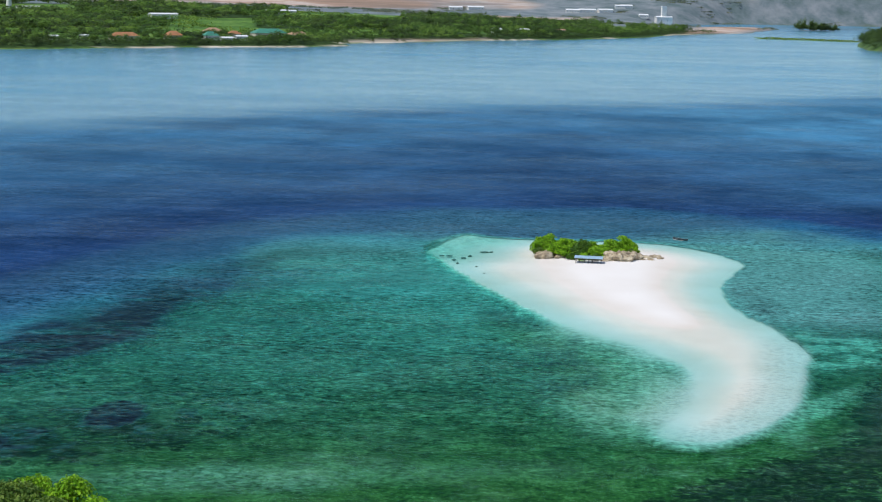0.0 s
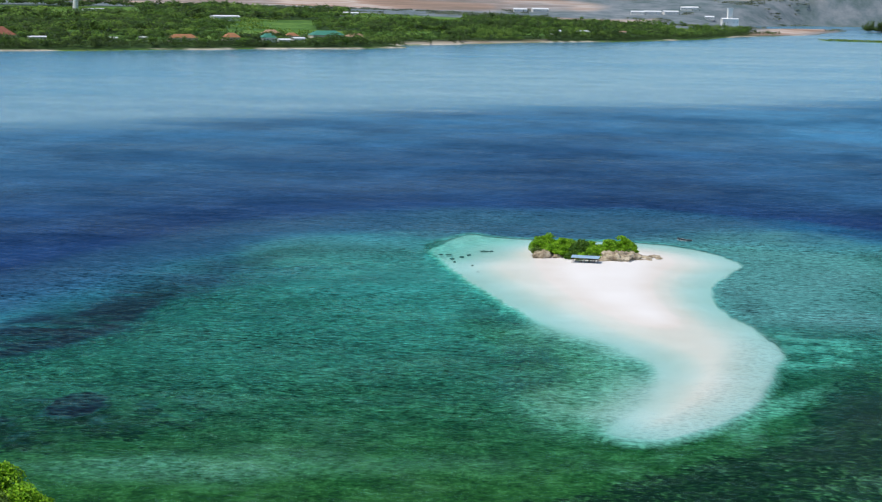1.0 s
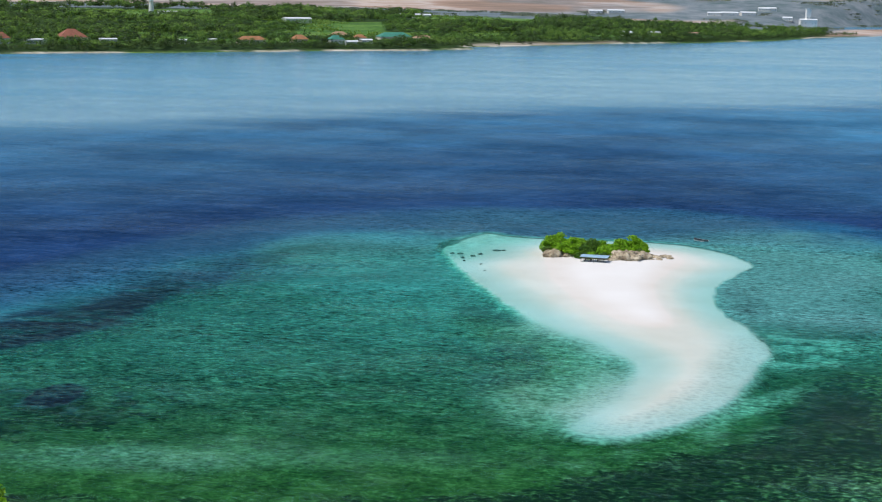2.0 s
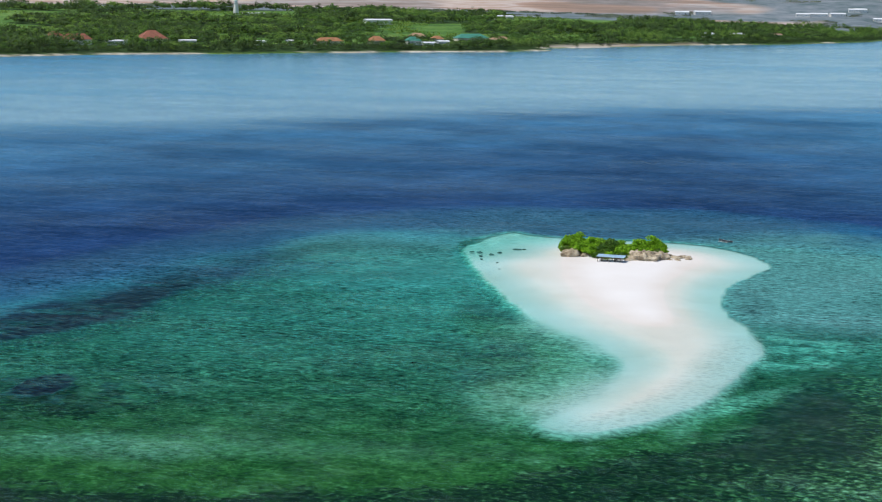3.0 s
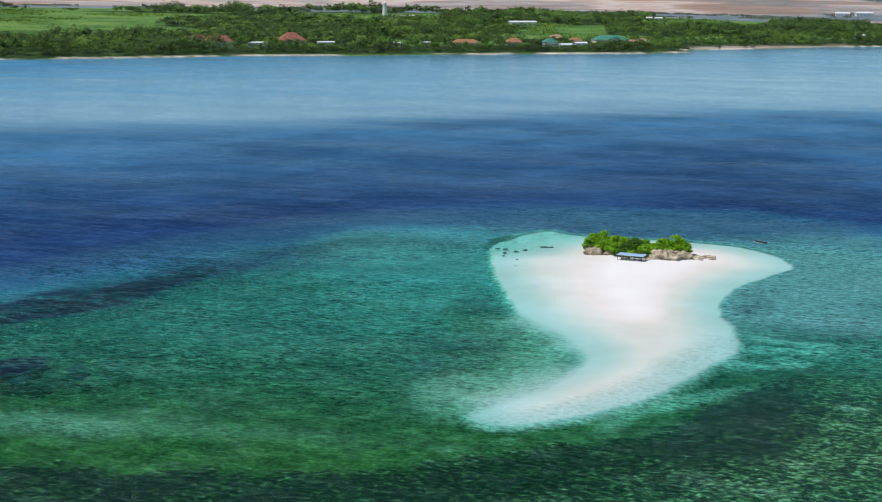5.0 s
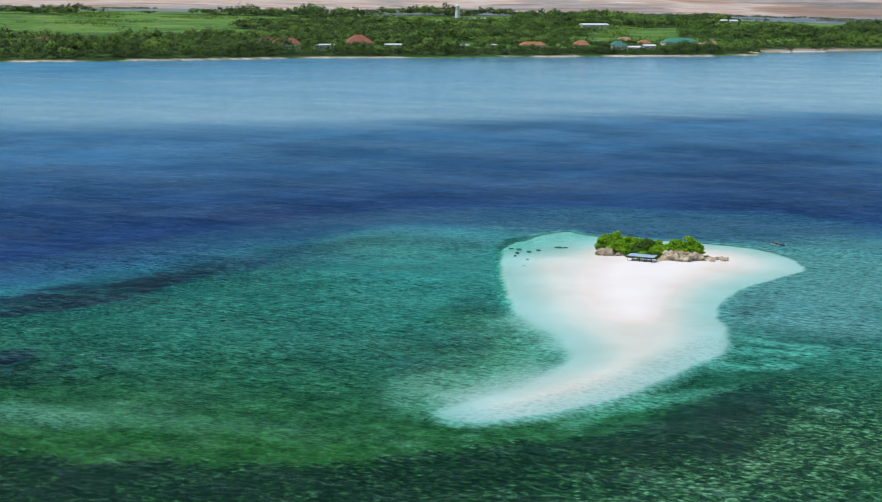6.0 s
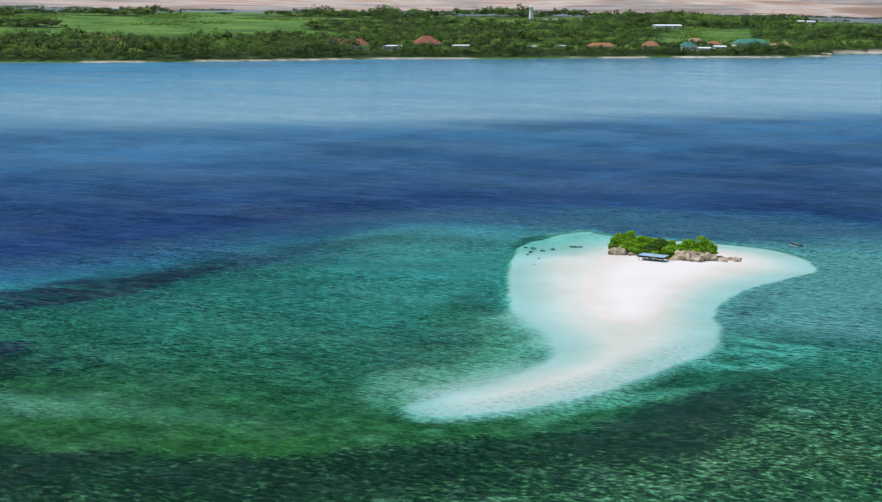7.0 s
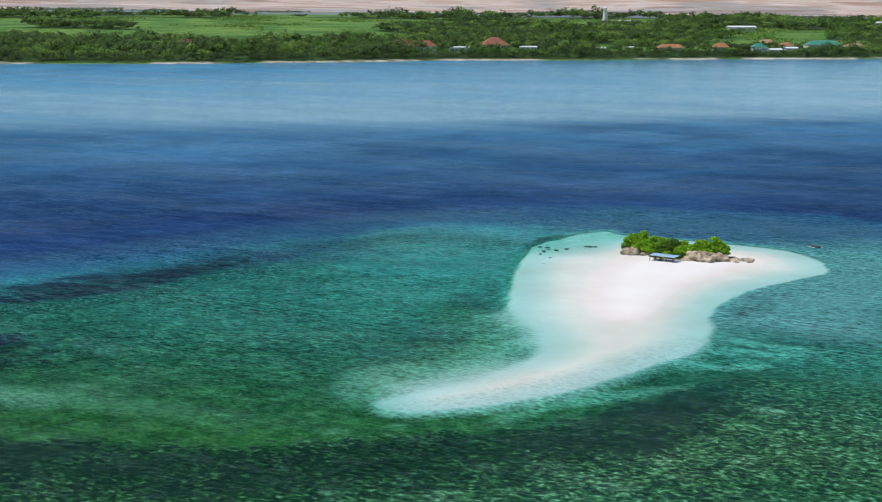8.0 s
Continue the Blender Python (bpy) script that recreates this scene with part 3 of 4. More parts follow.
    milky = np.maximum(milky, 0.5 * step(310, 400, y + 10 * wob) * step(-115, -60, x) * step(4, 30, reef) * (1 - strip) * step(2, -6, shoal))
    milky = np.maximum(milky, 0.5 * step(-14, 8, rim_in))
    milky = milky * (1 - strokes) * (1 - dusk)
    milky = np.maximum(milky, veil * (0.62 + 0.25 * step(24, 40, x) * step(420, 400, y)))
    # ripple marks the bar's flank, where the caustic net is painted on
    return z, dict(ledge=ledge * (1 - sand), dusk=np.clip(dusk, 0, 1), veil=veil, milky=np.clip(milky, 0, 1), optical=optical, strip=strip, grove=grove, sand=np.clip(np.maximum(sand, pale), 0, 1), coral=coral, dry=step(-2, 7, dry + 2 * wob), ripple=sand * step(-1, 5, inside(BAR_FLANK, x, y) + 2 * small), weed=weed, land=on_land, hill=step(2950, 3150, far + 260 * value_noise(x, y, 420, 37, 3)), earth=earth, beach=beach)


def spaced(*runs):
    """Coordinates from runs of (from, to, step)."""
    return np.unique(np.concatenate([np.arange(a, b, s) for a, b, s in runs]).round(3))


XS = spaced((-9000, -2600, 500), (-2600, -1300, 50), (-1300, -160, 12), (-160, 130, 1.3), (130, 900, 11), (900, 2000, 60), (2000, 9001, 500))
YS = spaced((-6000, -200, 400), (-200, 120, 8), (120, 500, 1.3), (500, 1240, 14), (1240, 2300, 7), (2300, 3200, 16), (3200, 5000, 30), (5000, 9001, 500))
GX, GY = np.meshgrid(XS, YS)
GZ, LAYERS = survey(GX.ravel(), GY.ravel())
NX, NY = len(XS), len(YS)
CELL = (np.arange(NY - 1)[:, None] * NX + np.arange(NX - 1)[None]).ravel()
QUADS = np.stack([CELL, CELL + 1, CELL + NX + 1, CELL + NX], 1)


def layer(ob, name, values):
    ob.data.attributes.new(name, "FLOAT", "POINT").data.foreach_set("value", np.asarray(values, np.float32))


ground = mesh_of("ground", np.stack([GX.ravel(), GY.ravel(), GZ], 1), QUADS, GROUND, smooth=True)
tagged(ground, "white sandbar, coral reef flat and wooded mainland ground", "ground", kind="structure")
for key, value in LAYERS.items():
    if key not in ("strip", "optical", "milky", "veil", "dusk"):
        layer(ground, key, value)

wet = (GZ[QUADS].min(1) < 0.06)
used = np.unique(QUADS[wet])
index = np.full(NX * NY, -1)
index[used] = np.arange(len(used))
wx, wy = GX.ravel()[used], GY.ravel()[used]
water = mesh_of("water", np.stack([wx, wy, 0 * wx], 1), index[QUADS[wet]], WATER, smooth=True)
tagged(water, "clear turquoise to deep blue rippled sea water", "sea", kind="structure")
layer(water, "depth", np.clip(LAYERS["optical"][used], 0, 16))
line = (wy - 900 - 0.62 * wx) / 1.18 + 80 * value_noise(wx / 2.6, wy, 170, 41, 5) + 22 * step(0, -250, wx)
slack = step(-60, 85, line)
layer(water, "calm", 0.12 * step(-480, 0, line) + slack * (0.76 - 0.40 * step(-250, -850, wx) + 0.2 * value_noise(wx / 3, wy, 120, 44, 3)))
# amount of painted sky sheen: more past the calm line and eastward
layer(water, "sky_sheen", np.clip(0.4 * step(-420, 0, line) + 0.28 * step(-45, 70, line) + 0.25 * step(0, 320, line) + 0.28 * step(0, 200, wx) * step(460, 520, wy) * step(0, -60, line) + 0.15 * step(0, 300, wx) * step(0, 60, line) - 0.2 * step(-350, -900, wx), 0, 1))
layer(water, "strip", LAYERS["strip"][used])
layer(water, "milky", LAYERS["milky"][used])
layer(water, "veil", LAYERS["veil"][used])
layer(water, "dusk", LAYERS["dusk"][used])
layer(water, "weed", LAYERS["weed"][used] * step(9, 4, -GZ[used]) * (1 - LAYERS["strip"][used]))


def height_at(x, y):
    return float(survey(np.array([float(x)]), np.array([float(y)]))[0][0])


# ---- the islet: rocks, bushes and trees ----
def rock(name, at, size, seed, label, group="", detail=4, turn=0.0, rough=0.34, material=None):
    """A weathered, pitted boulder, flat underneath, with an undercut foot."""
    bm = bmesh.new()
    bmesh.ops.create_icosphere(bm, subdivisions=detail, radius=1.0)
    for v in bm.verts:
        p = v.co * 1.0
        k = 1 + rough * noise.fractal(p * 1.6 + Vector((seed * 7.1, 0, seed)), 1.0, 2.1, 5) + 0.1 * noise.noise(p * 6 + Vector((0, seed, 0)))
        v.co = Vector((p.x * k * size[0], p.y * k * size[1], max(-0.25, p.z * k) * size[2]))
        if v.co.z < size[2] * 0.25:
            v.co.x *= 0.9
            v.co.y *= 0.9
    for f in bm.faces:
        f.smooth = seed % 2 == 0
    ob = part(name, bm, material or ROCK)
    ob.matrix_world = pose(*at, 0, 0, turn)
    return tagged(ob, label, "rock", group)


def tree(name, at, height, spread, seed, leaf, label, group="", clumps=12, per=150, size=0.42, low=0.25, squash=0.75):
    """A crooked trunk with limbs, each carrying clumps of small leaves."""
    rng = np.random.default_rng(seed)
    ob = thing(name, pose(*at), label, "tree", group)
    bm = bmesh.new()
    top = Vector((rng.uniform(-0.2, 0.2) * spread, rng.uniform(-0.2, 0.2) * spread, height * 0.62))
    mid = top * 0.5 + Vector((rng.uniform(-0.1, 0.1), rng.uniform(-0.1, 0.1), 0)) * spread
    girth = 0.035 * height
    tube(bm, [(0, 0, -0.4), mid * 0.5, mid, top], [girth * 1.3, girth, girth * 0.8, girth * 0.45])
    centres, radii = [], []
    for i in range(clumps):
        a, out = i * 2.4 + rng.uniform(-0.4, 0.4), math.sqrt((i + 0.4) / clumps) * spread
        z = height * (low + (1 - low) * (1 - 0.62 * (out / spread) ** 2) * rng.uniform(0.62, 1.0))
        c = Vector((math.cos(a) * out * 0.82, math.sin(a) * out * 0.82, z - 0.16 * height))
        start = mid.lerp(top, rng.uniform(0.1, 1.0))
        tube(bm, [start, start.lerp(c, 0.55) + Vector((0, 0, 0.06 * height)), c], [girth * 0.45, girth * 0.28, girth * 0.1], 5)
        r = spread * rng.uniform(0.32, 0.5)
        centres.append(c)
        radii.append((r, r, r * squash * rng.uniform(0.75, 1.1)))
    part("trunk", bm, BARK, ob)
    verts, faces = leaf_cards(np.array([tuple(c) for c in centres]), np.array(radii), per, size, rng)
    mesh_of("crown", verts, faces, leaf, ob)
    return ob


ISLET_ROCKS = "limestone rocks of the islet"
rock("islet_rock", (13.5, 391.3, 0.0), (13.5, 5.2, 1.7), 2, "low pitted limestone core of the islet under the bushes", ISLET_ROCKS, 5, 0)
rock("islet_rock", (3.0, 385.8, 0.05), (2.7, 1.7, 2.1), 4, "pale yellowish limestone boulder beside the bushes", ISLET_ROCKS, 4, 10)
rock("islet_rock", (6.9, 386.4, 0.05), (1.6, 1.1, 0.9), 6, "small pale limestone boulder on the sand", ISLET_ROCKS, 3, 40)
rock("islet_rock", (22.6, 384.4, 0.05), (4.7, 3.2, 2.7), 8, "brown weathered limestone outcrop with an undercut foot", ISLET_ROCKS, 5, -12)
rock("islet_rock", (27.0, 386.8, 0.05), (2.3, 2.3, 2.0), 10, "dark undercut limestone block on the sand", ISLET_ROCKS, 4, 30)
rock("islet_rock", (19.0, 382.2, 0.05), (1.7, 1.0, 0.9), 12, "low grey limestone ledge on the sand", ISLET_ROCKS, 3, 5)
for k, (x, y, sx, sy, sz) in enumerate([(30.2, 389.2, 2.3, 1.5, 0.6), (32.8, 391.0, 2.0, 1.2, 0.65), (34.2, 389.0, 1.5, 1.0, 0.5), (31.3, 386.4, 1.3, 0.9, 0.4),
                                        (29.0, 386.0, 1.1, 0.8, 0.4), (28.8, 392.0, 1.6, 1.1, 0.5)]):
    rock("flat_rock", (x, y, 0.05), (sx, sy, sz), 20 + k, "flat tan limestone slab half buried in sand", "flat rocks beside the islet", 3, 37 * k)

GREEN = "bright green leafy tree on the limestone islet"
DEEP = "darker green leafy tree on the limestone islet"
PALE = "yellowish green bush on the limestone islet"
for k, (x, y, h, s, leaf, label) in enumerate([
        (2.2, 389.6, 4.4, 2.9, LEAF_ISLET, GREEN), (4.4, 391.2, 5.0, 3.4, LEAF_ISLET, GREEN), (7.8, 389.8, 4.5, 3.4, LEAF_ISLET, GREEN),
        (10.8, 391.4, 4.2, 3.1, LEAF_ISLET, GREEN), (13.0, 389.6, 4.2, 3.2, LEAF_DEEP, DEEP), (11.6, 387.4, 3.2, 2.6, LEAF_DEEP, DEEP),
        (16.4, 390.4, 3.7, 2.8, LEAF_ISLET, GREEN), (19.4, 389.6, 3.3, 2.6, LEAF_ISLET, GREEN), (22.0, 390.6, 4.9, 3.2, LEAF_ISLET, GREEN),
        (24.9, 390.8, 5.3, 3.2, LEAF_ISLET, GREEN), (5.0, 387.9, 3.0, 2.4, LEAF_ISLET, PALE), (1.6, 387.2, 2.0, 1.6, LEAF_PALE, PALE),
        (25.8, 388.4, 2.2, 1.8, LEAF_PALE, PALE), (15.8, 387.4, 2.4, 2.1, LEAF_ISLET, PALE), (8.4, 387.4, 2.7, 2.2, LEAF_ISLET, GREEN),
        (19.0, 387.4, 2.2, 1.9, LEAF_ISLET, PALE), (10.2, 384.6, 1.5, 1.6, LEAF_DEEP, DEEP), (13.0, 384.2, 1.6, 1.8, LEAF_ISLET, PALE),
        (16.2, 384.0, 1.6, 1.8, LEAF_DEEP, DEEP), (22.4, 386.6, 2.6, 2.2, LEAF_ISLET, GREEN), (26.2, 390.0, 4.2, 2.4, LEAF_ISLET, GREEN)]):
    tree("islet_tree", (x, y, 0.7 if y > 386 else 0.1), h, s, 100 + k, leaf, label, "trees on the islet", clumps=16, per=170, size=0.5, low=0.02)


# ---- the shelter on the beach ----
def shelter():
    ob = thing("beach_shelter", pose(14.1, 379.4, height_at(14.1, 379.4), 0, 0, -9), "open timber picnic shelter with pale blue sheet roof on sand", "shelter")
    w, d, eave, back = 7.4, 3.4, 1.25, 1.42
    tilt = math.degrees(math.atan2(back - eave, d))
    for i in range(5):
        bm = bmesh.new()
        n = 6
        width = w / 5
        rows = []
        for j in range(2 * n + 1):
            u = -w / 2 + width * i + width * j / (2 * n)
            z = 0.016 * (1 if j % 2 else -1)
            rows.append([bm.verts.new((u, -d / 2, z)), bm.verts.new((u, d / 2, z))])
        for a, b in zip(rows, rows[1:]):
            bm.faces.new((a[0], b[0], b[1], a[1]))
        bm.normal_update()
        bmesh.ops.solidify(bm, geom=bm.faces[:], thickness=0.012)
        bmesh.ops.recalc_face_normals(bm, faces=bm.faces[:])
        p = part("roof_sheet", bm, SHEET_BLUE, ob)
        p.matrix_local = pose(0, 0, (eave + back) / 2 + 0.06 + 0.004 * (i % 2), tilt, 0, 0)
    for x in (-3.3, 0, 3.3):
        for y, top in ((-1.6, eave), (1.6, back)):
            bm = bmesh.new()
            tube(bm, [(x, y, -0.3), (x + 0.02, y, top * 0.5), (x, y, top)], [0.075, 0.07, 0.065], 8)
            part("post", bm, TIMBER, ob)
    for y, z in ((-1.6, eave - 0.05), (1.6, back - 0.05)):
        bm = bmesh.new()
        box(bm, (w - 0.2, 0.09, 0.12), (0, y, z), bevel=0.01)
        part("beam", bm, TIMBER, ob)
    for x in (-3.3, -1.65, 0, 1.65, 3.3):
        bm = bmesh.new()
        box(bm, (0.07, d - 0.1, 0.1), (x, 0, (eave + back) / 2 - 0.02), (tilt, 0, 0), bevel=0.01)
        part("rafter", bm, TIMBER, ob)


def table_set(x, y, turn=-9):
    z = height_at(x, y)
    ob = thing("picnic_table", pose(x, y, z, 0, 0, turn), "dark timber picnic table under the shelter", "table", "tables under the shelter")
    for i in range(4):
        bm = bmesh.new()
        box(bm, (1.9, 0.19, 0.04), (0, -0.3 + 0.2 * i, 0.74), bevel=0.006)
        part("board", bm, TIMBER, ob)
    for sx in (-0.8, 0.8):
        for sy in (-0.3, 0.3):
            bm = bmesh.new()
            box(bm, (0.09, 0.09, 0.76), (sx, sy, 0.34), bevel=0.008)
            part("leg", bm, TIMBER, ob)
    for sy in (-0.85, 0.85):
        b = thing("bench", pose(x - sy * math.sin(radians(turn)), y + sy, z, 0, 0, turn), "dark timber bench beside a picnic table", "bench", "benches under the shelter")
        bm = bmesh.new()
        box(bm, (1.9, 0.3, 0.05), (0, 0, 0.44), bevel=0.008)
        part("seat", bm, TIMBER, b)
        for sx in (-0.75, 0.75):
            bm = bmesh.new()
            box(bm, (0.08, 0.26, 0.46), (sx, 0, 0.2), bevel=0.008)
            part("leg", bm, TIMBER, b)


shelter()
table_set(12.4, 379.7)
table_set(15.8, 379.15)


# ---- boat ----
def outrigger_boat(x, y, turn):
    ob = thing("outrigger_boat", pose(x, y, 0.02, 0, 0, turn) @ Matrix.Scale(0.8, 4), "small dark outrigger boat with pale floats moored in shallow water", "boat")
    bm = bmesh.new()
    rings, n = [], 13
    for i in range(n):
        t = i / (n - 1) * 2 - 1
        half = 0.42 * (1 - abs(t) ** 2.6) + 0.02
        rise = 0.35 * abs(t) ** 3
        rings.append([bm.verts.new((t * 3.2, s * half * k, z + rise)) for s, k, z in
                      ((-1, 1, 0.5), (-1, 0.85, 0.15), (-1, 0.3, -0.18), (1, 0.3, -0.18), (1, 0.85, 0.15), (1, 1, 0.5))])
    for a, b in zip(rings, rings[1:]):
        for i in range(5):
            bm.faces.new((a[i], b[i], b[i + 1], a[i + 1]))
    bmesh.ops.solidify(bm, geom=bm.faces[:], thickness=0.05)
    part("hull", bm, HULL_DARK, ob)
    for side in (-1, 1):
        bm = bmesh.new()
        tube(bm, [(-2.3, side * 1.5, 0.16), (-1.0, side * 1.5, 0.08), (1.2, side * 1.5, 0.08), (2.4, side * 1.5, 0.2)], [0.05, 0.07, 0.07, 0.05], 7)
        part("float", bm, HULL_WHITE, ob, "pale bamboo float")
    for px in (-1.2, 1.2):
        bm = bmesh.new()
        tube(bm, [(px, -1.55, 0.18), (px, -0.6, 0.55), (px, 0.6, 0.55), (px, 1.55, 0.18)], [0.035, 0.04, 0.04, 0.035], 6)
        part("crossbeam", bm, HULL_WHITE, ob)
    for px in (-1.6, 0.4, 1.7):
        bm = bmesh.new()
        box(bm, (0.25, 0.76, 0.04), (px, 0, 0.42), bevel=0.005)
        part("thwart", bm, TIMBER, ob)


outrigger_boat(44.4, 421.2, -42)

# dark coral heads in the pale shallows
for k, (x, y, s) in enumerate([(-12.8, 396.3, 2.3), (-10.9, 396.6, 1.3), (-21.1, 383.6, 1.5), (-22.3, 389.4, 1.8), (-24.4, 389.2, 1.3), (-15.3, 373.6, 1.2),
                               # the one at (43.4, 411.2) stands in for an unidentified dark smear
                               (-13.5, 364.3, 1.3), (-18.6, 386.5, 1.4), (-16.8, 389.8, 1.2), (-20.2, 378.8, 1.0), (43.4, 411.2, 1.7), (-3.6, 306.0, 1.2), (66.0, 332.5, 1.8)]):
    rock("coral_head", (x, y, -0.58), (s * 0.55, s * 0.36, 0.24), 40 + k, "dark coral head in pale shallow water", "coral heads", 3, 50 * k, 0.4, CORAL_DARK)

# ---- the wooded rock near the camera's start ----
ix, iy = NEAR_ISLE
rock("near_rock", (ix, iy, -0.3), (17, 9.0, 5.6), 14, "grey limestone rock islet overgrown with bushes", "rocks of the near islet", 5, 0)
rock("near_rock", (ix + 4.0, iy + 6.5, 0.6), (4.0, 2.8, 4.2), 16, "bare grey limestone pinnacle among bushes", "rocks of the near islet", 4, 0)
for k, (x, y, h, s, z) in enumerate([(-7, 5, 5.6, 3.8, 4), (-4.5, 8.0, 4.6, 2.8, 2.6), (5.0, 7.5, 5.4, 3.2, 2.8), (10, 5.0, 5.4, 3.4, 2.8), (4, 0, 5.4, 3.8, 4.4),
                                     (15.0, 1.5, 4.6, 3.2, 2.0), (-12, 3, 5.4, 3.6, 3.5), (10, -3, 5.0, 3.6, 3.6), (-4, -3, 5.0, 3.8, 4.4), (19, -2, 3.4, 2.6, 0.8),
                                     (1.5, 9.0, 2.4, 2.2, 2.0), (8.5, 9.5, 2.6, 2.2, 1.0)]):
    tree("near_islet_tree", (ix + x, iy + y, z), h, s, 200 + k, LEAF_PALE if k % 3 == 1 else LEAF_ISLET, "lush yellow-green bushy tree on a small limestone islet",
         "trees on the near islet", clumps=15, per=170, size=0.5, low=0.05)


# ---- mainland buildings ----
def house(name, x, y, w, d, h, roof_h, turn, roof_mat, wall_mat, label, kind="hip", windows=4, lift=0.0):
    """A house with walls, a hipped, gabled or flat roof with eaves, a door and windows that sit in their frames."""
    z = height_at(x, y) + lift
    ob = thing(name, pose(x, y, z, 0, 0, turn), label, "house" if name == "house" else "building", "mainland buildings")
    bm = bmesh.new()
    box(bm, (w, d, h + 2.0), (0, 0, h / 2 - 1.0), bevel=0.05)
    part("wall", bm, wall_mat, ob)
    bm = bmesh.new()
    e = 0.7
    base = [bm.verts.new((sx * (w / 2 + e), sy * (d / 2 + e), h)) for sx, sy in ((-1, -1), (1, -1), (1, 1), (-1, 1))]
    inset = min(d / 2 + e, w / 2 + e) * 0.96 if kind == "hip" else 0.0
    if kind == "flat":
        top = [bm.verts.new(v.co + Vector((0, 0, roof_h))) for v in base]
        for i in range(4):
            bm.faces.new((base[i], base[(i + 1) % 4], top[(i + 1) % 4], top[i]))
        bm.faces.new(top)
    else:
        a, b = bm.verts.new((-(w / 2 + e) + inset, 0, h + roof_h)), bm.verts.new((w / 2 + e - inset, 0, h + roof_h))
        bm.faces.new((base[0], base[1], b, a))
        bm.faces.new((base[2], base[3], a, b))
        bm.faces.new((base[1], base[2], b))
        bm.faces.new((base[3], base[0], a))
    bm.faces.new(base[::-1])
    bmesh.ops.recalc_face_normals(bm, faces=bm.faces[:])
    part("roof", bm, roof_mat, ob)
    for i in range(windows + 1):
        px = (i + 0.5) / (windows + 1) * w - w / 2
        bm = bmesh.new()
        if i == windows // 2:
            box(bm, (1.2, 0.12, 2.1), (px, -d / 2 - 0.02, 1.05), bevel=0.01)
            part("door", bm, TIMBER, ob)
            continue
        box(bm, (1.7, 0.14, 1.5), (px, -d / 2 - 0.02, h * 0.55), bevel=0.02)
        win = part("window", bm, wall_mat, ob)
        bm = bmesh.new()
        box(bm, (1.5, 0.06, 1.3), (px, -d / 2 - 0.09, h * 0.55))
        part("pane", bm, GLASS_DARK, win)
    return ob


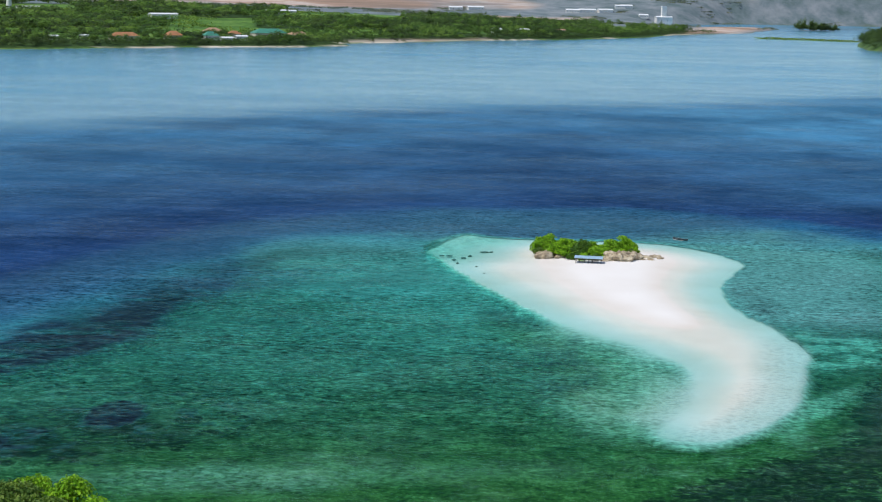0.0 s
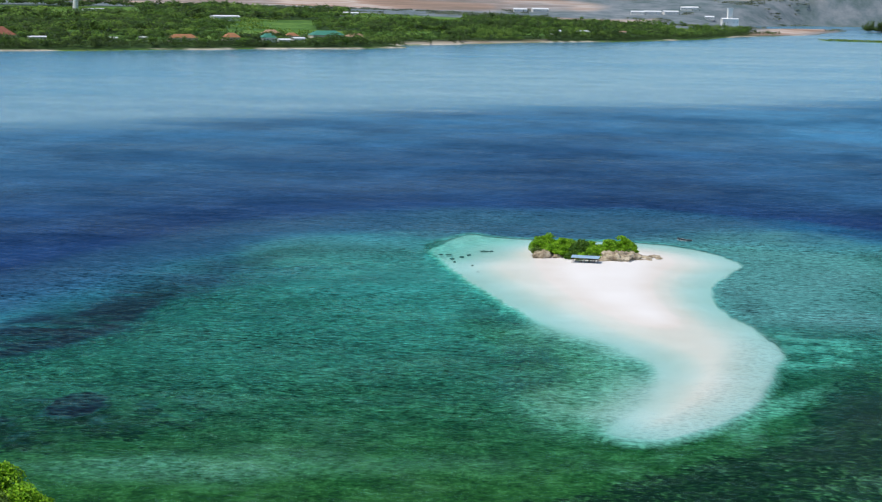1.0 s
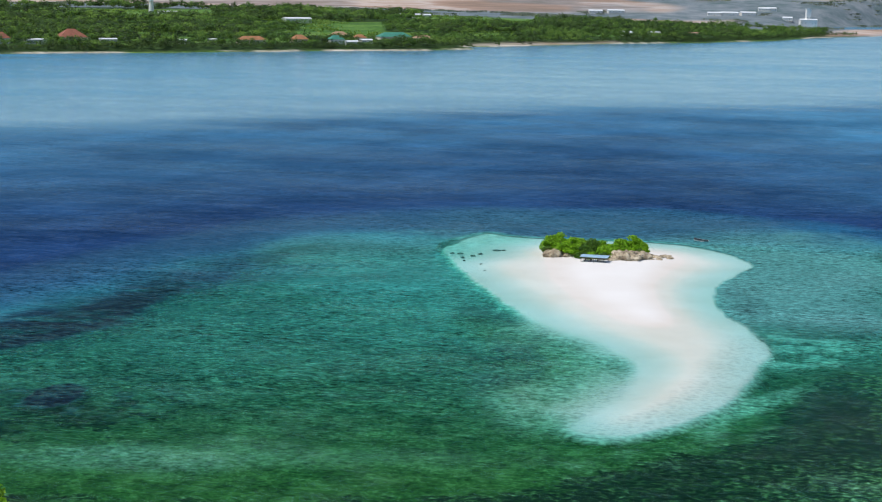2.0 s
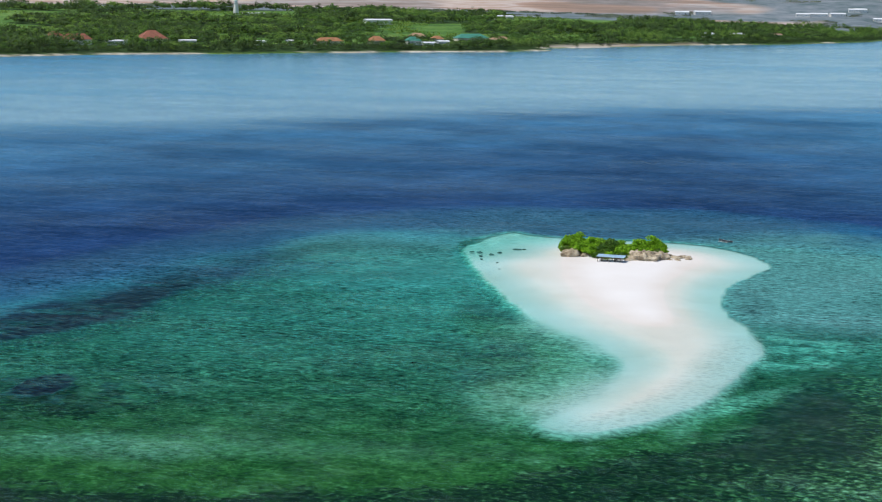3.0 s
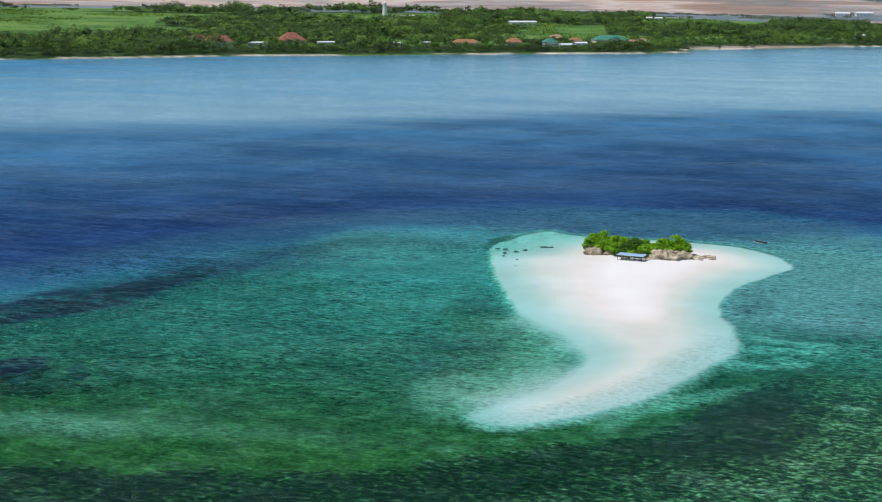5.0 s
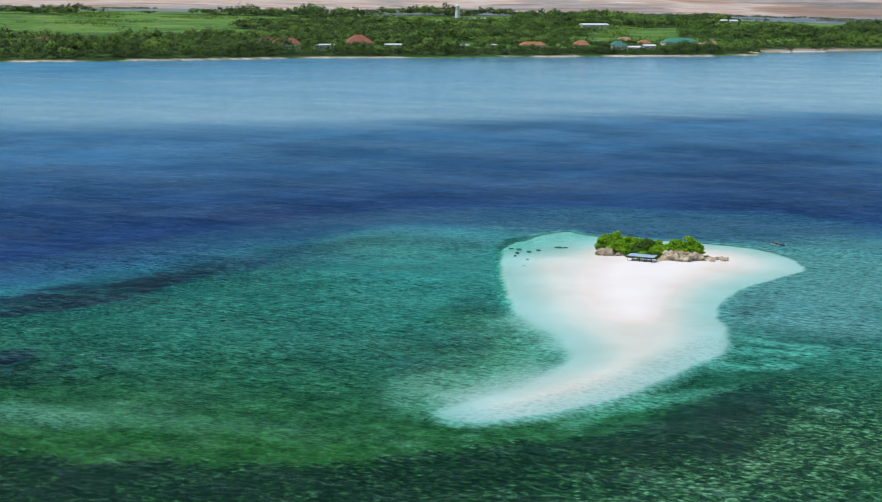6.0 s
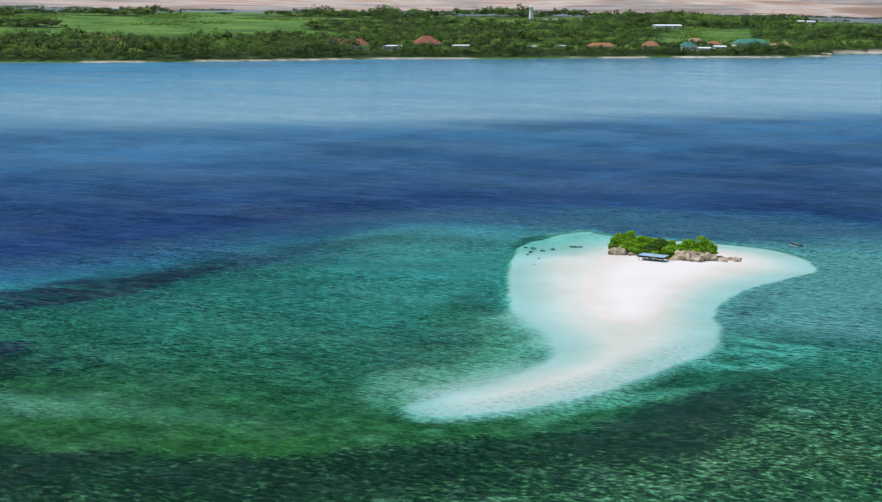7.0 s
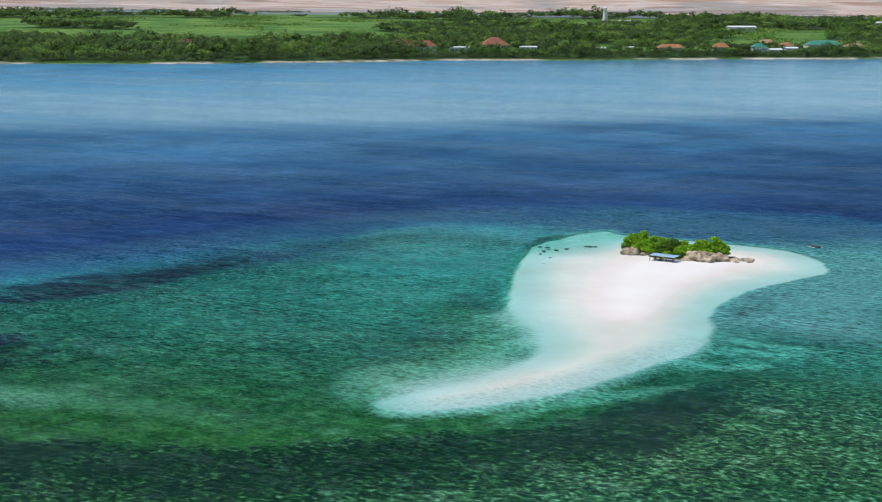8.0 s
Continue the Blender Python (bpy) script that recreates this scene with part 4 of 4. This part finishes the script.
HOUSES = [
    (-662, 1602, 33, 14, 4.5, 6.5, 38, ROOF_RED, WALL_WHITE, "large resort house with a red hipped roof behind shore trees", "hip"),
    (-700, 1630, 17, 12, 5.5, 4.5, 38, ROOF_RED, WALL_CREAM, "red-roofed house among trees", "hip"),
    (-597, 1668, 32, 24, 4.5, 9.5, 38, ROOF_RED, WALL_CREAM, "house with a tall red pyramid roof behind the beach", "hip"),
    (-622, 1622, 24, 7, 3.6, 1.2, 38, ROOF_WHITE, WALL_WHITE, "long low white beach house", "gable"),
    (-556, 1676, 20, 7, 3.6, 1.2, 38, ROOF_WHITE, WALL_WHITE, "long low white beach house", "gable"),
    (-889, 1458, 38, 14, 3.6, 4.5, 36, ROOF_RED, WALL_WHITE, "wide red-brown roofed house by the shore", "hip"),
    (-411, 1776, 34, 13, 3.6, 4.4, 38, ROOF_ORANGE, WALL_CREAM, "wide orange-roofed house behind shore trees", "hip"),
    (-362, 1824, 20, 13, 4.0, 5.5, 38, ROOF_ORANGE, WALL_CREAM, "orange-roofed house with a steep hipped roof", "hip"),
    (-331, 1932, 22, 12, 4.0, 4.5, 35, ROOF_TAN, WALL_CREAM, "tan-roofed house on the slope", "hip"),
    (-299, 1900, 16, 10, 4.0, 4.0, 35, ROOF_ORANGE, WALL_CREAM, "small orange-roofed house on the slope", "hip"),
    (-321, 1852, 19, 12, 4.0, 5.0, 35, ROOF_GREEN, WALL_WHITE, "green-roofed house by the shore", "hip"),
    (-300, 1848, 15, 8, 3.4, 1.6, 35, ROOF_WHITE, WALL_WHITE, "small white-roofed house by the shore", "gable"),
    (-286, 1872, 15, 8, 3.4, 1.6, 35, ROOF_WHITE, WALL_WHITE, "small white-roofed house by the shore", "gable"),
    (-258, 1925, 44, 18, 5.0, 5.5, 33, ROOF_GREEN, WALL_CREAM, "long hall with a sea-green metal roof", "hip"),
    (-224, 1952, 24, 12, 4.0, 4.0, 35, ROOF_TAN, WALL_CREAM, "tan-roofed house near the point", "hip"),
    (-486, 2408, 46, 16, 6.0, 2.0, 38, ROOF_WHITE, WALL_WHITE, "long white-roofed shed among the trees", "gable"),
    (-372, 2870, 16, 12, 5.0, 2.0, 20, ROOF_WHITE, WALL_WHITE, "white shed among trees", "gable"),
    (-350, 2884, 16, 12, 5.0, 2.0, 20, ROOF_WHITE, WALL_WHITE, "white shed among trees", "gable"),
    (-330, 2890, 14, 12, 5.0, 2.0, 20, ROOF_WHITE, WALL_WHITE, "white shed among trees", "gable"),
    (49, 2440, 22, 10, 4.0, 2.0, 50, ROOF_WHITE, WALL_WHITE, "white-roofed house near the shore", "gable"),
    (94, 2468, 26, 10, 4.0, 2.0, 48, ROOF_WHITE, WALL_WHITE, "white-roofed house near the shore", "gable"),
    (159, 2530, 22, 10, 4.0, 2.0, 50, ROOF_TAN, WALL_CREAM, "tan-roofed house near the shore", "gable"),
    (-482, 1722, 12, 7, 3.4, 1.2, 38, ROOF_WHITE, WALL_WHITE, "small white beach house", "gable"),
    (-453, 1752, 10, 7, 3.4, 1.2, 38, ROOF_WHITE, WALL_WHITE, "small white beach house", "gable"),
]
for x, y, w, d, h, rh, turn, rm, wm, label, kind in HOUSES:
    house("house", x, y, w, d, h + 1.2, rh, turn, rm, wm, label, kind)


def white_tower(x, y, w, h, label, turn=20.0):
    """A tapering white tower with a lantern top, banded by ledges."""
    z = height_at(x, y)
    ob = thing("tower", pose(x, y, z, 0, 0, turn), label, "tower")
    bm = bmesh.new()
    tube(bm, [(0, 0, -2), (0, 0, h * 0.4), (0, 0, h * 0.8)], [w * 0.5, w * 0.4, w * 0.32], 12)
    part("shaft", bm, WALL_WHITE, ob)
    for k in (0.8, 0.96):
        bm = bmesh.new()
        tube(bm, [(0, 0, h * k), (0, 0, h * k + 0.7)], [w * 0.42, w * 0.42], 12)
        part("ledge", bm, WALL_WHITE, ob)
    bm = bmesh.new()
    tube(bm, [(0, 0, h * 0.8 + 0.7), (0, 0, h * 0.96)], [w * 0.26, w * 0.26], 12)
    part("lantern", bm, ROOF_WHITE, ob)
    bm = bmesh.new()
    tube(bm, [(0, 0, h * 0.96 + 0.7), (0, 0, h * 1.08)], [w * 0.3, w * 0.04], 12)
    part("cap", bm, ROOF_WHITE, ob)


white_tower(-812, 2676, 11, 27, "white round tower standing above the woods")
house("works_shed", -786, 2702, 44, 8, 3.5, 0.8, 38, ROOF_WHITE, WALL_WHITE, "long low white wall-like shed beside the tower", "gable", 5)
house("works_tower", 541, 4020, 12, 12, 46, 1.5, 10, ROOF_WHITE, WALL_WHITE, "tall white factory tower on the far shore", "flat", 2)
house("works_shed", 541, 4018, 44, 18, 19, 3, 10, ROOF_WHITE, WALL_WHITE, "white factory hall beside a tower", "gable", 4)
for k, (x, y, w) in enumerate([(300, 4040, 36), (340, 4046, 44), (388, 4052, 40), (440, 4150, 30), (-14, 4070, 36), (40, 4085, 44), (490, 4040, 24), (455, 4155, 34)]):
    house("works_shed", x, y, w, 18, 7, 3, 8 * (k % 3), ROOF_WHITE, WALL_WHITE, "white industrial shed on bare ground far off", "gable", 4)


# ---- woods ----
def woods(name, spacing, near, far, leaf, size, per, high, label, seed, thin=0.0, near_gap=24, above=-1.0, where=None, beyond=0, gardens=False, shade=False, foot=0.62):
    """Many trees as one mass of leaves, from one distance inland to another."""
    rng = np.random.default_rng(seed)
    px, py = np.meshgrid(np.arange(-2300, 1250, spacing), np.arange(950, 4800, spacing))
    px, py = (px + rng.uniform(-0.5, 0.5, px.shape) * spacing).ravel(), (py + rng.uniform(-0.5, 0.5, py.shape) * spacing).ravel()
    way = np.arctan2(px, py)
    keep = (way > -0.80) & (way < 0.30)
    px, py = px[keep], py[keep]
    z, lay = survey(px, py)
    d = inside(where, px, py) if where else land_height(px, py)[1]
    open_land = clearing(px, py, land_height(px, py)[1]) > thin
    keep = (d > near) & (d <= far) & (lay["earth"] < 0.4) & ((lay["hill"] < 0.5) | (beyond > 0) | bool(where)) & ~open_land & (z > 0.3) & (value_noise(px, py, 150, 58, 3) + (0.4 * step(-450, -650, px) if shade else 0) > above) & (np.hypot(px, py) > beyond)
    around = np.zeros(len(px), bool)
    for hx, hy, w, dd, *_ in HOUSES + [(-812, 2676, 14, 40), (-786, 2702, 46, 30), (548, 4018, 50, 40), (342, 4046, 130, 40)]:
        u = np.hypot(px - hx, py - hy)
        along = (px * hx + py * hy) / math.hypot(hx, hy) - math.hypot(hx, hy)
        across = np.abs(px * hy - py * hx) / math.hypot(hx, hy)
        keep &= ~((across < w * 0.6) & (along > -dd * 0.6 - near_gap) & (along < dd * 0.7))
        around |= (across < w * 0.75) & (along > -dd * 0.6 - 30) & (along < -dd * 0.5)
    if gardens:
        keep &= around
    px, py, z = px[keep], py[keep], z[keep]
    n = len(px)
    tall = high * rng.uniform(0.5, 1.3, n) * np.clip(0.95 + 0.9 * value_noise(px, py, 55, 55, 3), 0.35, 1.7)
    wide = spacing * rng.uniform(0.42, 0.68, n)
    lobes = 4
    c = np.repeat(np.stack([px, py, z + tall * foot], 1), lobes, 0)
    c = c + rng.normal(size=c.shape) * np.repeat(np.stack([wide, wide, tall * 0.22], 1), lobes, 0) * 0.45
    r = np.repeat(np.stack([wide, wide, tall * max(0.45, 0.95 - foot)], 1), lobes, 0) * rng.uniform(0.45, 0.75, (n * lobes, 1))
    verts, faces = leaf_cards(c, r, per, np.maximum(size * 0.6, 0.52 * r[:, 0]), rng, 0.9, 0.14)
    ob = mesh_of(name, verts, faces, leaf)
    layer(ob, "tone", np.repeat(rng.uniform(0, 1, n), lobes * per * 4))
    return tagged(ob, label, "trees", kind="stuff")


woods("shore_woods", 6.5, 3, 26, LEAF_DARK, 1.5, 11, 8.5, "dark green trees and mangroves lining the far shore", 60, near_gap=-2)
woods("coast_woods", 10.5, 20, 160, LEAF_WOOD, 1.8, 17, 10.5, "dense green tropical trees along the far coast", 61)
woods("slope_woods", 14.0, 160, 500, LEAF_WOOD, 2.2, 16, 11.0, "dense green woods on the slope behind the shore", 62)
woods("hill_woods", 21.0, 500, 1200, LEAF_WOOD, 3.0, 15, 12.0, "green woods on the hills behind the shore", 63)
woods("dark_woods", 13.0, 22, 1300, LEAF_DARK, 2.6, 13, 12.5, "darker taller groves in the woods", 64, above=0.04, shade=True)
woods("scrub", 15.0, 60, 1300, LEAF_PALE, 2.0, 2, 2.6, "pale green scrub in the clearings", 65, thin=2.0, above=0.2)
woods("far_woods", 25.0, 8, 3000, LEAF_FAR, 6.0, 6, 3.0, "scrub on the far hills, hazed grey-green", 69, thin=0.6, above=0.2, beyond=3300)
woods("garden_bushes", 5.0, 3, 900, LEAF_WOOD, 1.2, 9, 5.2, "green garden bushes and palms before the houses", 70, thin=2.0, near_gap=0, above=-0.25, gardens=True)
woods("headland_woods", 11.0, 4, 400, LEAF_DARK, 2.8, 14, 13.0, "dark green trees on a rocky headland", 66, thin=2.0, where=HEADLAND, foot=0.5)
woods("mangrove_isle", 15.0, 1, 200, LEAF_DARK, 2.6, 60, 21.0, "dark mangrove clump standing in the bay", 67, thin=2.0, where=MANGROVES, foot=0.36)
woods("spit_grass", 9.0, 2, 200, LEAF_PALE, 2.6, 8, 1.6, "low bright green mangrove shoots on a mud spit", 68, thin=2.0, where=SPIT)
